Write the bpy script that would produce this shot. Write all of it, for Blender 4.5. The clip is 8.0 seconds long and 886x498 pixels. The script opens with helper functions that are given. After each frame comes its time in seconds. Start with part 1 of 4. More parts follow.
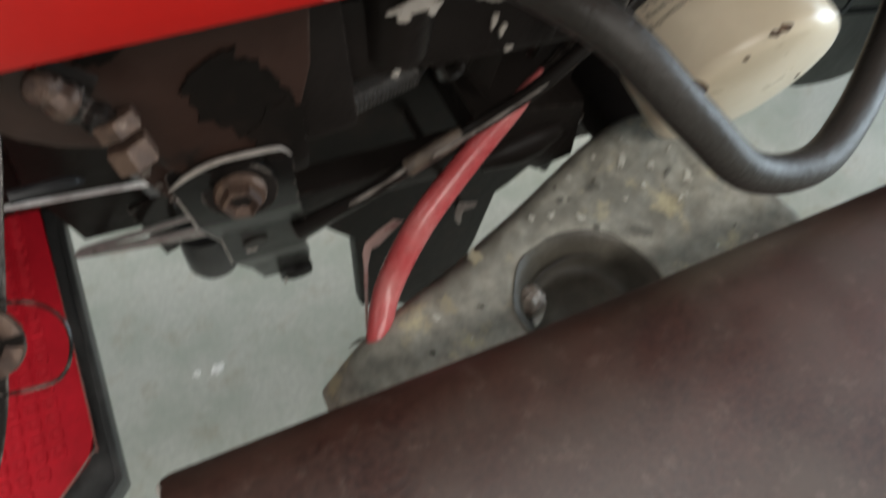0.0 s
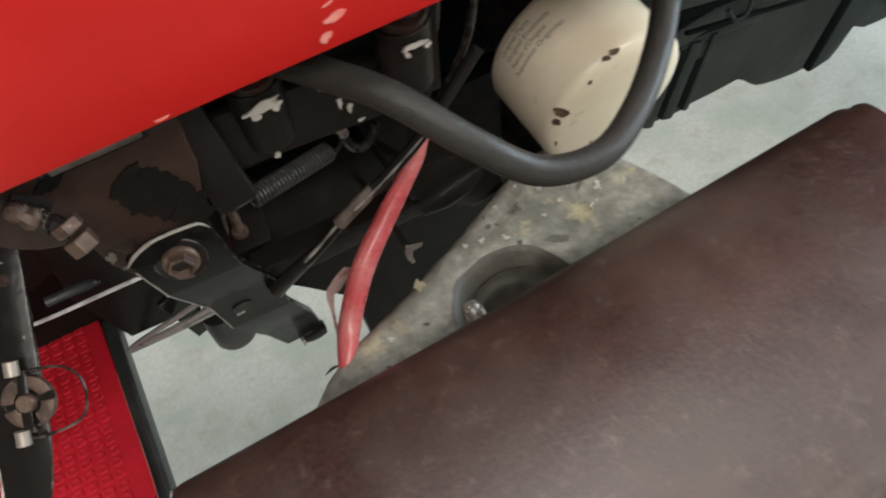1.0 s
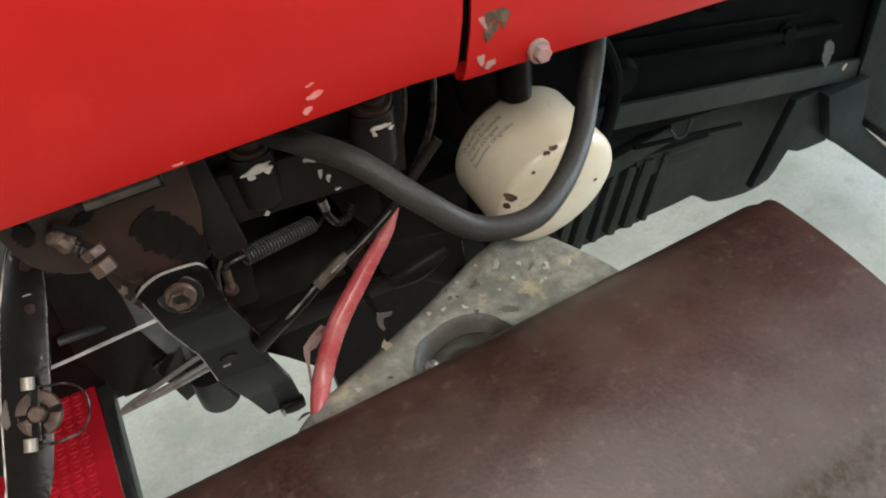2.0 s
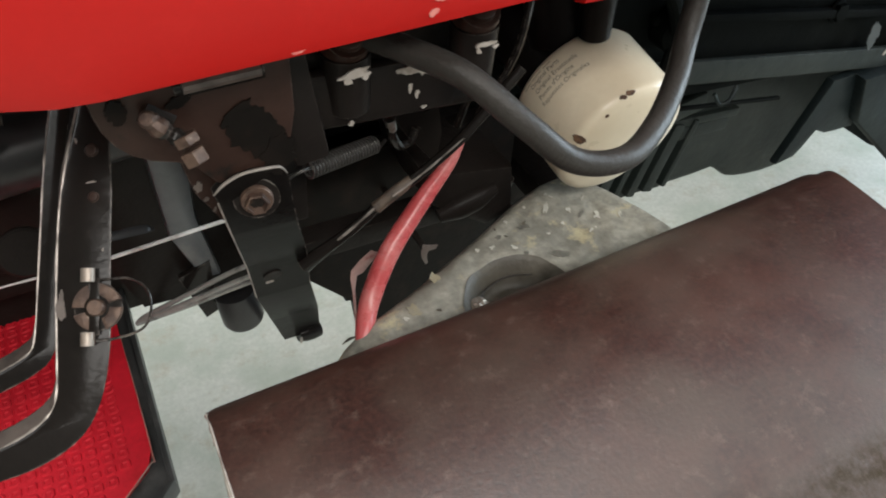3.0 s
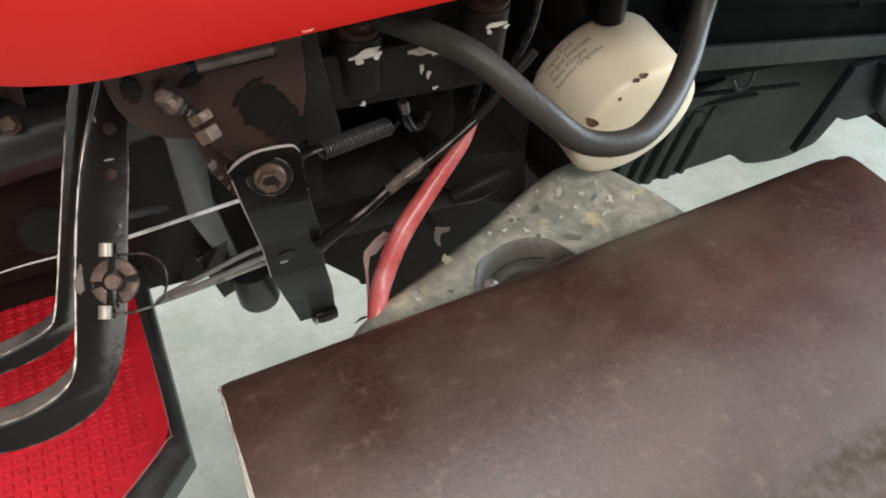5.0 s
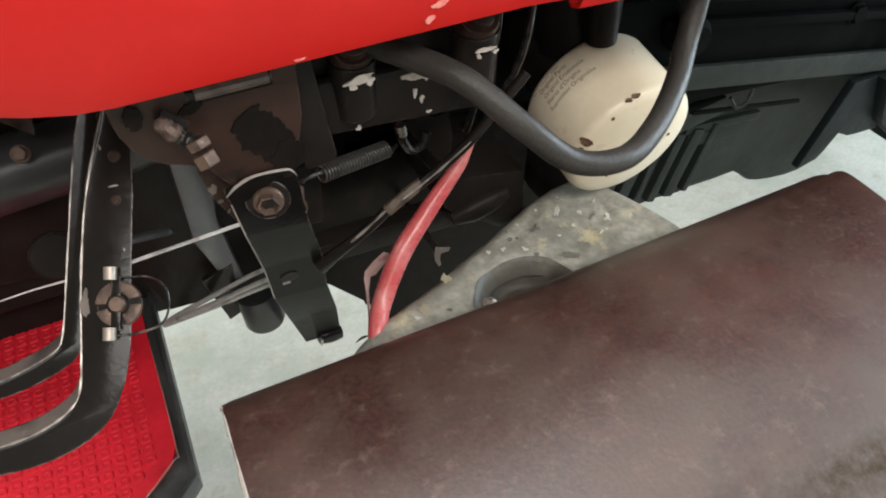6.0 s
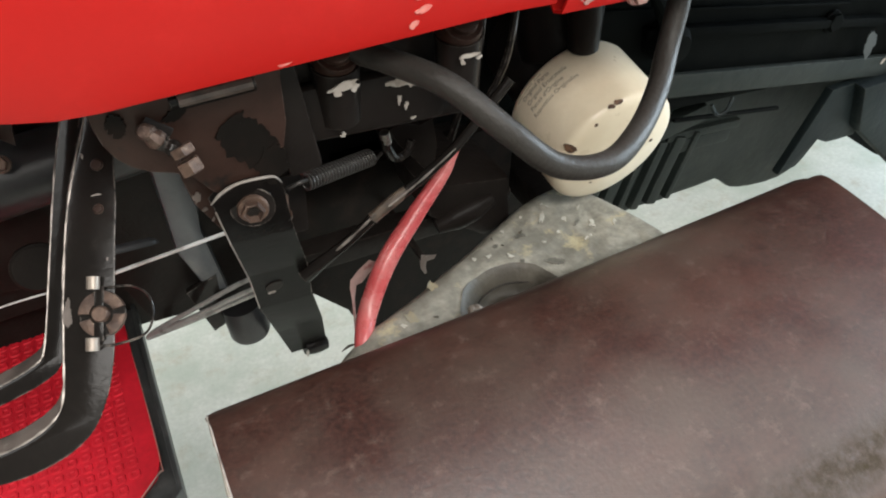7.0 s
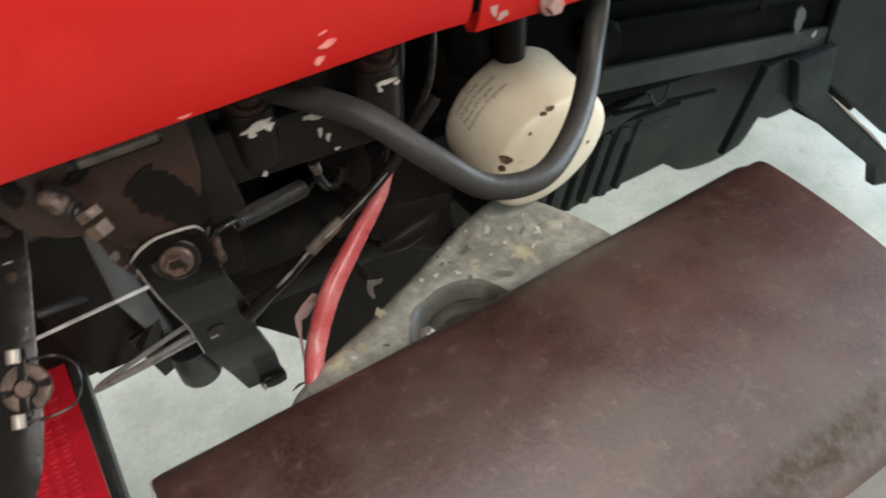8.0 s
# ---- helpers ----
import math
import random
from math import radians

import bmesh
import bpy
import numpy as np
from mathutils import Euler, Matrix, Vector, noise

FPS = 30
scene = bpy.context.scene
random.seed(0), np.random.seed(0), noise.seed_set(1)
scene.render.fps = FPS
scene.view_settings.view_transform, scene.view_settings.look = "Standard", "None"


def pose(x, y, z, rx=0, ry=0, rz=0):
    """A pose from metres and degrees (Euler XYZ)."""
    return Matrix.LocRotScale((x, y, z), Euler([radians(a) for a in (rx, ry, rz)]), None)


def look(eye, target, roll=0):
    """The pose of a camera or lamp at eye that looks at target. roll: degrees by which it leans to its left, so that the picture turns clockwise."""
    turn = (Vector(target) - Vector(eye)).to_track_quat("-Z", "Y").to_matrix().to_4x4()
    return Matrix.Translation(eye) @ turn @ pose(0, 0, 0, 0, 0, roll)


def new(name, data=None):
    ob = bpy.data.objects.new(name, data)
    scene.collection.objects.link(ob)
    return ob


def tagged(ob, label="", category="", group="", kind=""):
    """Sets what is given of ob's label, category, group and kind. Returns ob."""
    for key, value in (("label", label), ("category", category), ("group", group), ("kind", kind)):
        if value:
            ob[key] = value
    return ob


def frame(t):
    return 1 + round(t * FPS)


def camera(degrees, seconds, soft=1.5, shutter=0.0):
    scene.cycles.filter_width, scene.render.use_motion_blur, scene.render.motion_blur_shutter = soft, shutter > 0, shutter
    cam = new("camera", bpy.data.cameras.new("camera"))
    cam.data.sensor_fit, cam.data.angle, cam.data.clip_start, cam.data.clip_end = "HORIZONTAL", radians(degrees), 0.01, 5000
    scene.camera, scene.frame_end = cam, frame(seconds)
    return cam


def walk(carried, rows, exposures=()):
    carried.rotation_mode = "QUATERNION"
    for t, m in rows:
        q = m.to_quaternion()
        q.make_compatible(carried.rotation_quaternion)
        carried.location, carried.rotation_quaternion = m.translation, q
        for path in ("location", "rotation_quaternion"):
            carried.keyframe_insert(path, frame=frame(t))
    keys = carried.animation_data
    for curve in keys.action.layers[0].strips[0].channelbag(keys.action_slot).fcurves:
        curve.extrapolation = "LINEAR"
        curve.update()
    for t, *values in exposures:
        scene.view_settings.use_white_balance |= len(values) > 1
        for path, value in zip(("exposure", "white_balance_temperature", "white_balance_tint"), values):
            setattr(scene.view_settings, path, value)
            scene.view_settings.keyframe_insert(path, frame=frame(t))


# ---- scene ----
cam = camera(61.4, 8.0, soft=1.9, shutter=0.4)
PATH = [
    (0, (0.0296, 0.0088, 0.9643), (0.626, 0.935, -0.705), 9.5),
    (0.2, (0.031, -0.0061, 0.982), (0.705, 1.035, -0.586), 8.3),
    (0.3, (0.0434, -0.0165, 0.997), (0.69, 1.028, -0.58), 6.4),
    (0.5, (0.0626, -0.0348, 1.0048), (0.656, 0.999, -0.601), 1.1),
    (0.8, (0.0694, -0.0671, 1.0148), (0.555, 1.059, -0.565), -8.2),
    (1, (0.077, -0.0928, 1.0202), (0.531, 1.078, -0.536), -10.9),
    (1.2, (0.082, -0.124, 1.026), (0.583, 1.1, -0.474), -11.4),
    (2.3, (0.044, -0.176, 1.044), (0.686, 1.199, -0.259), -5.3),
    (2.5, (0.032, -0.159, 1.04), (0.694, 1.175, -0.296), -3.7),
    (3, (-0.002, -0.144, 1.024), (0.656, 1.112, -0.387), 1.1),
    (3.5, (-0.012, -0.153, 1.023), (0.679, 1.104, -0.371), 3.4),
    (4, (-0.016, -0.153, 1.026), (0.582, 1.112, -0.404), 0.3),
    (4.5, (-0.011, -0.15, 1.023), (0.58, 1.11, -0.413), -0.0),
    (4.7, (-0.006, -0.152, 1.023), (0.593, 1.109, -0.41), 0.0),
    (5.8, (0.007, -0.161, 1.027), (0.589, 1.134, -0.382), -0.9),
    (6, (0.007, -0.165, 1.029), (0.59, 1.15, -0.36), -1.8),
    (6.5, (0.007, -0.164, 1.026), (0.603, 1.125, -0.382), -2.1),
    (7, (0.005, -0.167, 1.026), (0.636, 1.151, -0.339), -1.3),
    (7.5, (0.006, -0.168, 1.026), (0.671, 1.167, -0.307), -0.7),
    (8, (0.032, -0.156, 1.03), (0.732, 1.115, -0.347), -4.7),
]
walk(cam, [(t, look(eye, target, roll)) for t, eye, target, roll in PATH],
     exposures=[(0, -0.33), (0.5, -0.26), (0.8, -0.20), (1.0, -0.10), (1.2, -0.08), (2.5, -0.08), (3.5, 0.02), (4.5, 0.18), (7.0, 0.25), (8.0, 0.12)])

# ---- light ----
world = bpy.data.worlds.new("sky")
scene.world = world
world.use_nodes = True
wn = world.node_tree.nodes
sky = wn.new("ShaderNodeTexSky")
sky.sky_type = "NISHITA"
sky.sun_disc = False
sky.sun_elevation = radians(50)
sky.sun_rotation = radians(120)
sky.air_density, sky.dust_density, sky.ozone_density = 1.0, 4.0, 1.0
wn["Background"].inputs[1].default_value = 0.11
world.node_tree.links.new(sky.outputs[0], wn["Background"].inputs[0])


def opening_lamp(name, place, target, wide, high, watts, colour):
    """An area lamp at an unseen opening of the shed, giving daylight."""
    d = bpy.data.lights.new(name, "AREA")
    d.shape, d.size, d.size_y, d.energy, d.color = "RECTANGLE", wide, high, watts, colour
    new(name, d).matrix_world = look(place, target)


# The two overhead lamps are added for sheen and fill; no skylight is known.
opening_lamp("added_light_north", (-0.75, 0.85, 3.19), (-0.75, 0.85, 0), 4.6, 2.3, 160, (1.0, 0.99, 0.94))
opening_lamp("added_light_south", (0.4, -2.2, 3.19), (0.4, -2.2, 0), 4.0, 1.2, 175, (1.0, 0.96, 0.90))
opening_lamp("doorway_light", (4.45, 0.2, 1.3), (0, 0.2, 1.0), 3.4, 2.5, 450, (0.72, 0.88, 1.0))



# ---- materials ----
def material(name, base, rough=0.5, metal=0.0, second=None, scale=20.0, edge=(0.45, 0.6), bump=0.1, bump_scale=120.0,
             coat=0.0, third=None, third_scale=60.0, third_edge=(0.6, 0.66), fourth=None, fourth_scale=100.0, fourth_edge=(0.6, 0.7), rough2=None, grain=0.12, spec=0.5, wear=0.0, wear_colour=(0.2, 0.17, 0.15)):
    """Paint or metal with patches of a second, third and fourth colour, fine grain in value and roughness, and relief."""
    m = bpy.data.materials.new(name)
    m.use_nodes = True
    n, l = m.node_tree.nodes, m.node_tree.links
    b = n["Principled BSDF"]
    co = n.new("ShaderNodeTexCoord")

    def noisy(sc, detail=6.0, rough_=0.6):
        t = n.new("ShaderNodeTexNoise")
        t.inputs["Scale"].default_value, t.inputs["Detail"].default_value, t.inputs["Roughness"].default_value = sc, detail, rough_
        l.new(co.outputs["Object"], t.inputs["Vector"])
        return t.outputs[0]

    def ramp(src, lo, hi):
        r = n.new("ShaderNodeMapRange")
        r.inputs[1].default_value, r.inputs[2].default_value = lo, hi
        l.new(src, r.inputs[0])
        return r.outputs[0]

    def mix(fac, a, c):
        x = n.new("ShaderNodeMix")
        x.data_type = "RGBA"
        l.new(fac, x.inputs[0])
        for sock, v in ((x.inputs[6], a), (x.inputs[7], c)):
            if isinstance(v, tuple):
                sock.default_value = (*v, 1)
            else:
                l.new(v, sock)
        return x.outputs[2]

    fine = noisy(bump_scale, 4.0)
    col = mix(ramp(fine, 0.3, 0.7), tuple(c * (1 - grain) for c in base), tuple(min(1, c * (1 + grain)) for c in base))
    mask = None
    if second:
        mask = ramp(noisy(scale), *edge)
        col = mix(mask, col, second)
    if third:
        col = mix(ramp(noisy(third_scale, 8.0, 0.7), *third_edge), col, third)
    if fourth:
        col = mix(ramp(noisy(fourth_scale, 8.0, 0.7), *fourth_edge), col, fourth)
    if wear:
        # Paint rubbed off along the edges, broken up by noise.
        bev, geo, dot, times = n.new("ShaderNodeBevel"), n.new("ShaderNodeNewGeometry"), n.new("ShaderNodeVectorMath"), n.new("ShaderNodeMath")
        bev.samples = 4
        bev.inputs["Radius"].default_value = wear
        dot.operation, times.operation = "DOT_PRODUCT", "MULTIPLY"
        l.new(bev.outputs[0], dot.inputs[0])
        l.new(geo.outputs["Normal"], dot.inputs[1])
        l.new(ramp(dot.outputs["Value"], 0.97, 0.86), times.inputs[0])
        l.new(ramp(noisy(140, 5.0, 0.7), 0.46, 0.6), times.inputs[1])
        col = mix(times.outputs[0], col, wear_colour)
    l.new(col, b.inputs["Base Color"])
    rr = n.new("ShaderNodeMapRange")
    rr.inputs[3].default_value, rr.inputs[4].default_value = max(0.02, rough - 0.1), min(1, rough + 0.1)
    l.new(noisy(scale * 2.3), rr.inputs[0])
    rsock = rr.outputs[0]
    if mask and rough2 is not None:
        mx = n.new("ShaderNodeMix")
        l.new(mask, mx.inputs[0])
        l.new(rsock, mx.inputs[2])
        mx.inputs[3].default_value = rough2
        rsock = mx.outputs[0]
    l.new(rsock, b.inputs["Roughness"])
    b.inputs["Metallic"].default_value = metal
    b.inputs["Specular IOR Level"].default_value = spec
    b.inputs["Coat Weight"].default_value = coat
    b.inputs["Coat Roughness"].default_value = 0.15
    if bump:
        bp = n.new("ShaderNodeBump")
        bp.inputs["Strength"].default_value, bp.inputs["Distance"].default_value = bump, 0.001
        l.new(fine, bp.inputs["Height"])
        l.new(bp.outputs[0], b.inputs["Normal"])
    return m


def bend_dulled(m, colour, band):
    """A dull olive-brown streak along y between the two values of band, heavier towards +x: dirt, and the bend's lost
    sheen painted in.
    """
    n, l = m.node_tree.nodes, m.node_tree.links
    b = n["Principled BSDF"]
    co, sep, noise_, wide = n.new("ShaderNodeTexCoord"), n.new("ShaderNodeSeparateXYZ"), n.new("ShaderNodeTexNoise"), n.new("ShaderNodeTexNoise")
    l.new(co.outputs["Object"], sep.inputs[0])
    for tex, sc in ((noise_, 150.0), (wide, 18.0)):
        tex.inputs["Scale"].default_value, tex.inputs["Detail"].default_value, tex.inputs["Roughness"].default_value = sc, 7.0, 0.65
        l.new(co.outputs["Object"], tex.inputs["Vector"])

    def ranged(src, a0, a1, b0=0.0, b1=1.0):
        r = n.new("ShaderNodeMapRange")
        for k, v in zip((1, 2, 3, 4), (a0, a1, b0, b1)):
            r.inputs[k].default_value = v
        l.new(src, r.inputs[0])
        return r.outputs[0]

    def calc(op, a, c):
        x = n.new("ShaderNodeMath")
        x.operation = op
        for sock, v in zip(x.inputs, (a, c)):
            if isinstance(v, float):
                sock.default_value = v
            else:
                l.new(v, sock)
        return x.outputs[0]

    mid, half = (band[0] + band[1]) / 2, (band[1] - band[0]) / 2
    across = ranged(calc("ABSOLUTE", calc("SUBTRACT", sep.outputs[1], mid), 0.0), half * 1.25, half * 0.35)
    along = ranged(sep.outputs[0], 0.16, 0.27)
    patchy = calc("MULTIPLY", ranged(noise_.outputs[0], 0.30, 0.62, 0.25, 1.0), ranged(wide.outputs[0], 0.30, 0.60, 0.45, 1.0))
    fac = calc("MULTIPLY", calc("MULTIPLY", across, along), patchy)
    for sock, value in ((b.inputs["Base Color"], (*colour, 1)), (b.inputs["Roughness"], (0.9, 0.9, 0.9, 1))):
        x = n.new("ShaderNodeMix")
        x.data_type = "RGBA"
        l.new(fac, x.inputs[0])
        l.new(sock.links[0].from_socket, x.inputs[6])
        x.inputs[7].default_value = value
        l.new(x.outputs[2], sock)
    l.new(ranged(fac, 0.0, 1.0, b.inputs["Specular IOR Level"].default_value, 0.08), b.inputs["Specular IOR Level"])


M_RED = material("red_paint", (0.395, 0.0080, 0.0060), 0.40, second=(0.355, 0.0070, 0.0053), scale=5, edge=(0.3, 0.7), bump=0.03, bump_scale=300, grain=0.03, third=(0.45, 0.013, 0.010), third_scale=25, third_edge=(0.55, 0.8), spec=0.20)
M_BLACK = material("black_paint", (0.0108, 0.0090, 0.0080), 0.17, second=(0.0130, 0.0108, 0.0094), scale=30, edge=(0.5, 0.7), bump=0.16, bump_scale=180, third=(0.027, 0.022, 0.019), third_scale=90, third_edge=(0.66, 0.76), spec=0.16, wear=0.0016)
M_CAST = material("oily_black_casting", (0.0108, 0.0088, 0.0078), 0.32, second=(0.0150, 0.0123, 0.0109), scale=18, edge=(0.4, 0.65), bump=0.9, bump_scale=70, third=(0.022, 0.018, 0.0155), third_scale=80, third_edge=(0.62, 0.76), spec=0.07, wear=0.0018, wear_colour=(0.05, 0.042, 0.036))
# The teal lift in this black is bluish haze put into the colour.
M_ENGINE = material("dusty_hazed_engine_black", (0.0068, 0.0100, 0.0108), 0.46, second=(0.0120, 0.0170, 0.0178), scale=11, edge=(0.42, 0.66), bump=0.8, bump_scale=60, third=(0.024, 0.029, 0.026), third_scale=30, third_edge=(0.58, 0.84), spec=0.10, wear=0.003, wear_colour=(0.032, 0.037, 0.033))
# Near-black base: the shade under the bonnet is put into this colour.
M_BLOCK = material("shaded_black_block", (0.0040, 0.0046, 0.0045), 0.6, second=(0.0065, 0.0072, 0.0068), scale=14, edge=(0.42, 0.66), bump=0.8, bump_scale=60, third=(0.020, 0.019, 0.016), third_scale=45, third_edge=(0.66, 0.86), spec=0.01)
# Black pan paint lightened to grey-green, with the haze over it painted in.
M_PAN = material("dusty_hazed_grey_green_pan", (0.0135, 0.0172, 0.0160), 0.5, second=(0.024, 0.0275, 0.0245), scale=9, edge=(0.42, 0.68), bump=0.8, bump_scale=60, third=(0.034, 0.036, 0.031), third_scale=34, third_edge=(0.56, 0.80), spec=0.12, wear=0.003, wear_colour=(0.05, 0.055, 0.05))
M_BROWN = material("worn_brown_black_plate", (0.028, 0.0148, 0.0112), 0.36, second=(0.012, 0.0090, 0.0078), scale=34, edge=(0.60, 0.66), bump=0.3, bump_scale=130, third=(0.064, 0.038, 0.030), third_scale=50, third_edge=(0.66, 0.75), spec=0.13, wear=0.0012, wear_colour=(0.13, 0.10, 0.085))
M_OLDPAINT = material("old_black_paint", (0.0070, 0.0058, 0.0050), 0.40, second=(0.014, 0.0095, 0.0078), scale=60, edge=(0.50, 0.70), bump=0.3, bump_scale=130, spec=0.05)
M_RUST = material("rusty_steel", (0.115, 0.072, 0.052), 0.5, 0.35, second=(0.05, 0.030, 0.023), scale=90, edge=(0.45, 0.6), bump=0.6, bump_scale=220, third=(0.26, 0.20, 0.16), third_scale=150, third_edge=(0.6, 0.7))
M_STEEL = material("bare_steel", (0.5, 0.49, 0.47), 0.3, 0.9, second=(0.25, 0.2, 0.16), scale=60, edge=(0.5, 0.65), bump=0.2, bump_scale=260)
# Bare worn edges, and also the painted highlights on the cable.
M_EDGE = material("worn_and_glint_edge", (0.34, 0.30, 0.27), 0.35, 0.4, second=(0.12, 0.10, 0.088), scale=80, edge=(0.46, 0.68), bump=0.4, bump_scale=200)
M_ZINC = material("zinc_plated", (0.30, 0.255, 0.215), 0.42, 0.45, second=(0.15, 0.105, 0.08), scale=110, edge=(0.5, 0.65), bump=0.3, bump_scale=220)
M_CREAM = material("cream_paint", (0.70, 0.615, 0.47), 0.30, second=(0.61, 0.52, 0.375), scale=14, edge=(0.4, 0.7), bump=0.06, bump_scale=200, grain=0.03, third=(0.50, 0.40, 0.28), third_scale=40, third_edge=(0.70, 0.80), coat=0.15)
M_CHIP = material("rusty_chip", (0.055, 0.028, 0.015), 0.8, second=(0.12, 0.06, 0.03), scale=200, edge=(0.5, 0.6), bump=0.5, bump_scale=400)
M_INK = material("print_ink", (0.15, 0.128, 0.093), 0.6, bump=0)
M_STRAP = material("dull_black_paint", (0.0066, 0.0056, 0.0052), 0.22, second=(0.0098, 0.0082, 0.0074), scale=30, edge=(0.5, 0.7), bump=0.16, bump_scale=180, third=(0.030, 0.025, 0.022), third_scale=70, third_edge=(0.64, 0.76), spec=0.03, wear=0.0016)
M_HOSE = material("rubber_hose", (0.025, 0.0222, 0.0195), 0.4, second=(0.032, 0.029, 0.026), scale=40, edge=(0.4, 0.7), bump=0.5, bump_scale=350, third=(0.085, 0.075, 0.065), third_scale=130, third_edge=(0.69, 0.77), spec=0.2)
M_REDTUBE = material("red_plastic_tube", (0.42, 0.066, 0.068), 0.28, second=(0.47, 0.15, 0.14), scale=30, edge=(0.46, 0.72), bump=0.14, bump_scale=200, third=(0.22, 0.034, 0.034), third_scale=70, third_edge=(0.64, 0.78))
M_PALESTRIP = material("faded_pink_plastic", (0.50, 0.33, 0.29), 0.5, second=(0.36, 0.12, 0.11), scale=90, edge=(0.54, 0.70), bump=0.2, bump_scale=200)
M_SLEEVE = material("worn_beige_sleeve", (0.095, 0.070, 0.052), 0.42, second=(0.04, 0.03, 0.024), scale=90, edge=(0.46, 0.60), bump=0.3, bump_scale=200)
M_PIPE = material("grey_steel_pipe", (0.29, 0.288, 0.275), 0.24, 0.2, second=(0.09, 0.086, 0.078), scale=50, edge=(0.54, 0.70), bump=0.1, bump_scale=200, spec=0.5)
M_ROD = material("bright_rod", (0.70, 0.71, 0.71), 0.3, 0.05, second=(0.38, 0.37, 0.36), scale=50, edge=(0.5, 0.65), bump=0.1, bump_scale=200)
# Blue-grey with pale streaks: the casing's reflections are painted into the base.
M_CASING = material("dull_blue_grey_casing", (0.082, 0.088, 0.096), 0.34, second=(0.20, 0.195, 0.18), scale=16, edge=(0.52, 0.80), bump=0.12, bump_scale=90, third=(0.040, 0.042, 0.046), third_scale=14, third_edge=(0.48, 0.72), spec=0.5)
M_PALE = material("pale_worn_paint", (0.32, 0.285, 0.25), 0.6, second=(0.15, 0.12, 0.10), scale=70, edge=(0.48, 0.66), bump=0.4, bump_scale=250)
M_FADED = material("faded_pinkish_paint", (0.33, 0.12, 0.10), 0.6, second=(0.24, 0.18, 0.16), scale=90, edge=(0.45, 0.62), bump=0.5, bump_scale=250)
M_SMUDGE = material("grey_dust_smudge", (0.042, 0.047, 0.047), 0.7, second=(0.022, 0.026, 0.027), scale=60, edge=(0.4, 0.7), bump=0.3, bump_scale=120)
M_SLOTBAR = material("worn_brown_bar", (0.095, 0.068, 0.055), 0.45, second=(0.05, 0.034, 0.028), scale=70, edge=(0.45, 0.6), bump=0.3, bump_scale=200)
M_RAG = material("olive_cloth", (0.34, 0.32, 0.22), 0.85, second=(0.22, 0.20, 0.13), scale=20, edge=(0.4, 0.7), bump=0.5, bump_scale=500)
M_SPLASH = material("pale_paint_splash", (0.45, 0.435, 0.38), 0.7, second=(0.36, 0.34, 0.29), scale=150, edge=(0.45, 0.65), bump=0.5, bump_scale=250)
M_WORN = material("scuffed_worn_side", (0.12, 0.098, 0.086), 0.4, 0.1, second=(0.05, 0.04, 0.035), scale=40, edge=(0.48, 0.66), bump=0.3, bump_scale=160, third=(0.30, 0.265, 0.24), third_scale=60, third_edge=(0.58, 0.72))
M_INKFAINT = material("faint_print_ink", (0.45, 0.38, 0.28), 0.6, bump=0)
M_GREY = material("dirty_grey_casting", (0.247, 0.235, 0.196), 0.66, second=(0.145, 0.137, 0.112), scale=19, edge=(0.47, 0.64), bump=1.0, bump_scale=110, third=(0.40, 0.35, 0.225), third_scale=30, third_edge=(0.56, 0.66), grain=0.35)
M_STAIN = material("oily_grey_stain", (0.105, 0.100, 0.085), 0.5, second=(0.15, 0.143, 0.12), scale=140, edge=(0.42, 0.62), bump=0.6, bump_scale=110)
M_OCHRE = material("ochre_stain", (0.27, 0.235, 0.155), 0.65, second=(0.225, 0.212, 0.172), scale=120, edge=(0.42, 0.6), bump=0.6, bump_scale=110)
# Oil colour darkened further to hold the recess's shade; dirt spots share it.
M_OIL_SHADE = material("oily_shaded_recess", (0.052, 0.045, 0.033), 0.52, second=(0.092, 0.082, 0.063), scale=45, edge=(0.46, 0.64), bump=1.0, bump_scale=120)
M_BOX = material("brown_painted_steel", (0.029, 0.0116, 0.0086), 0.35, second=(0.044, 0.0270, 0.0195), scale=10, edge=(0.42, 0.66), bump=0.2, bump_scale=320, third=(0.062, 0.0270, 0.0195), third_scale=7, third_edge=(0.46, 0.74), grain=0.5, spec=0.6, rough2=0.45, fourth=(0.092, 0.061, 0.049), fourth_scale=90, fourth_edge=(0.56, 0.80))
# Near bend: its loss of sheen is painted in together with olive dirt.
bend_dulled(M_BOX, (0.034, 0.0275, 0.0185), (-0.088, -0.058))
M_MAT = material("red_rubber_mat", (0.50, 0.010, 0.022), 0.6, second=(0.40, 0.008, 0.017), scale=30, edge=(0.4, 0.7), bump=0.2, bump_scale=200, third=(0.26, 0.006, 0.010), third_scale=22, third_edge=(0.60, 0.78), spec=0.25)
M_TRAY = material("black_tray_paint", (0.028, 0.029, 0.029), 0.45, second=(0.06, 0.06, 0.058), scale=35, edge=(0.5, 0.7), bump=0.3, bump_scale=150)
M_FLOOR = material("pale_concrete", (0.485, 0.490, 0.438), 0.55, second=(0.365, 0.392, 0.330), scale=9, edge=(0.42, 0.68), bump=0.3, bump_scale=120, third=(0.36, 0.315, 0.235), third_scale=17, third_edge=(0.54, 0.76), fourth=(0.29, 0.275, 0.225), fourth_scale=75, fourth_edge=(0.62, 0.82), grain=0.10)
M_PAPER = material("white_paper", (0.85, 0.84, 0.80), 0.7, bump=0.1)
M_WALL = material("grey_plaster", (0.27, 0.265, 0.25), 0.85, second=(0.22, 0.215, 0.205), scale=3, edge=(0.4, 0.7), bump=0.2, bump_scale=60, grain=0.05)
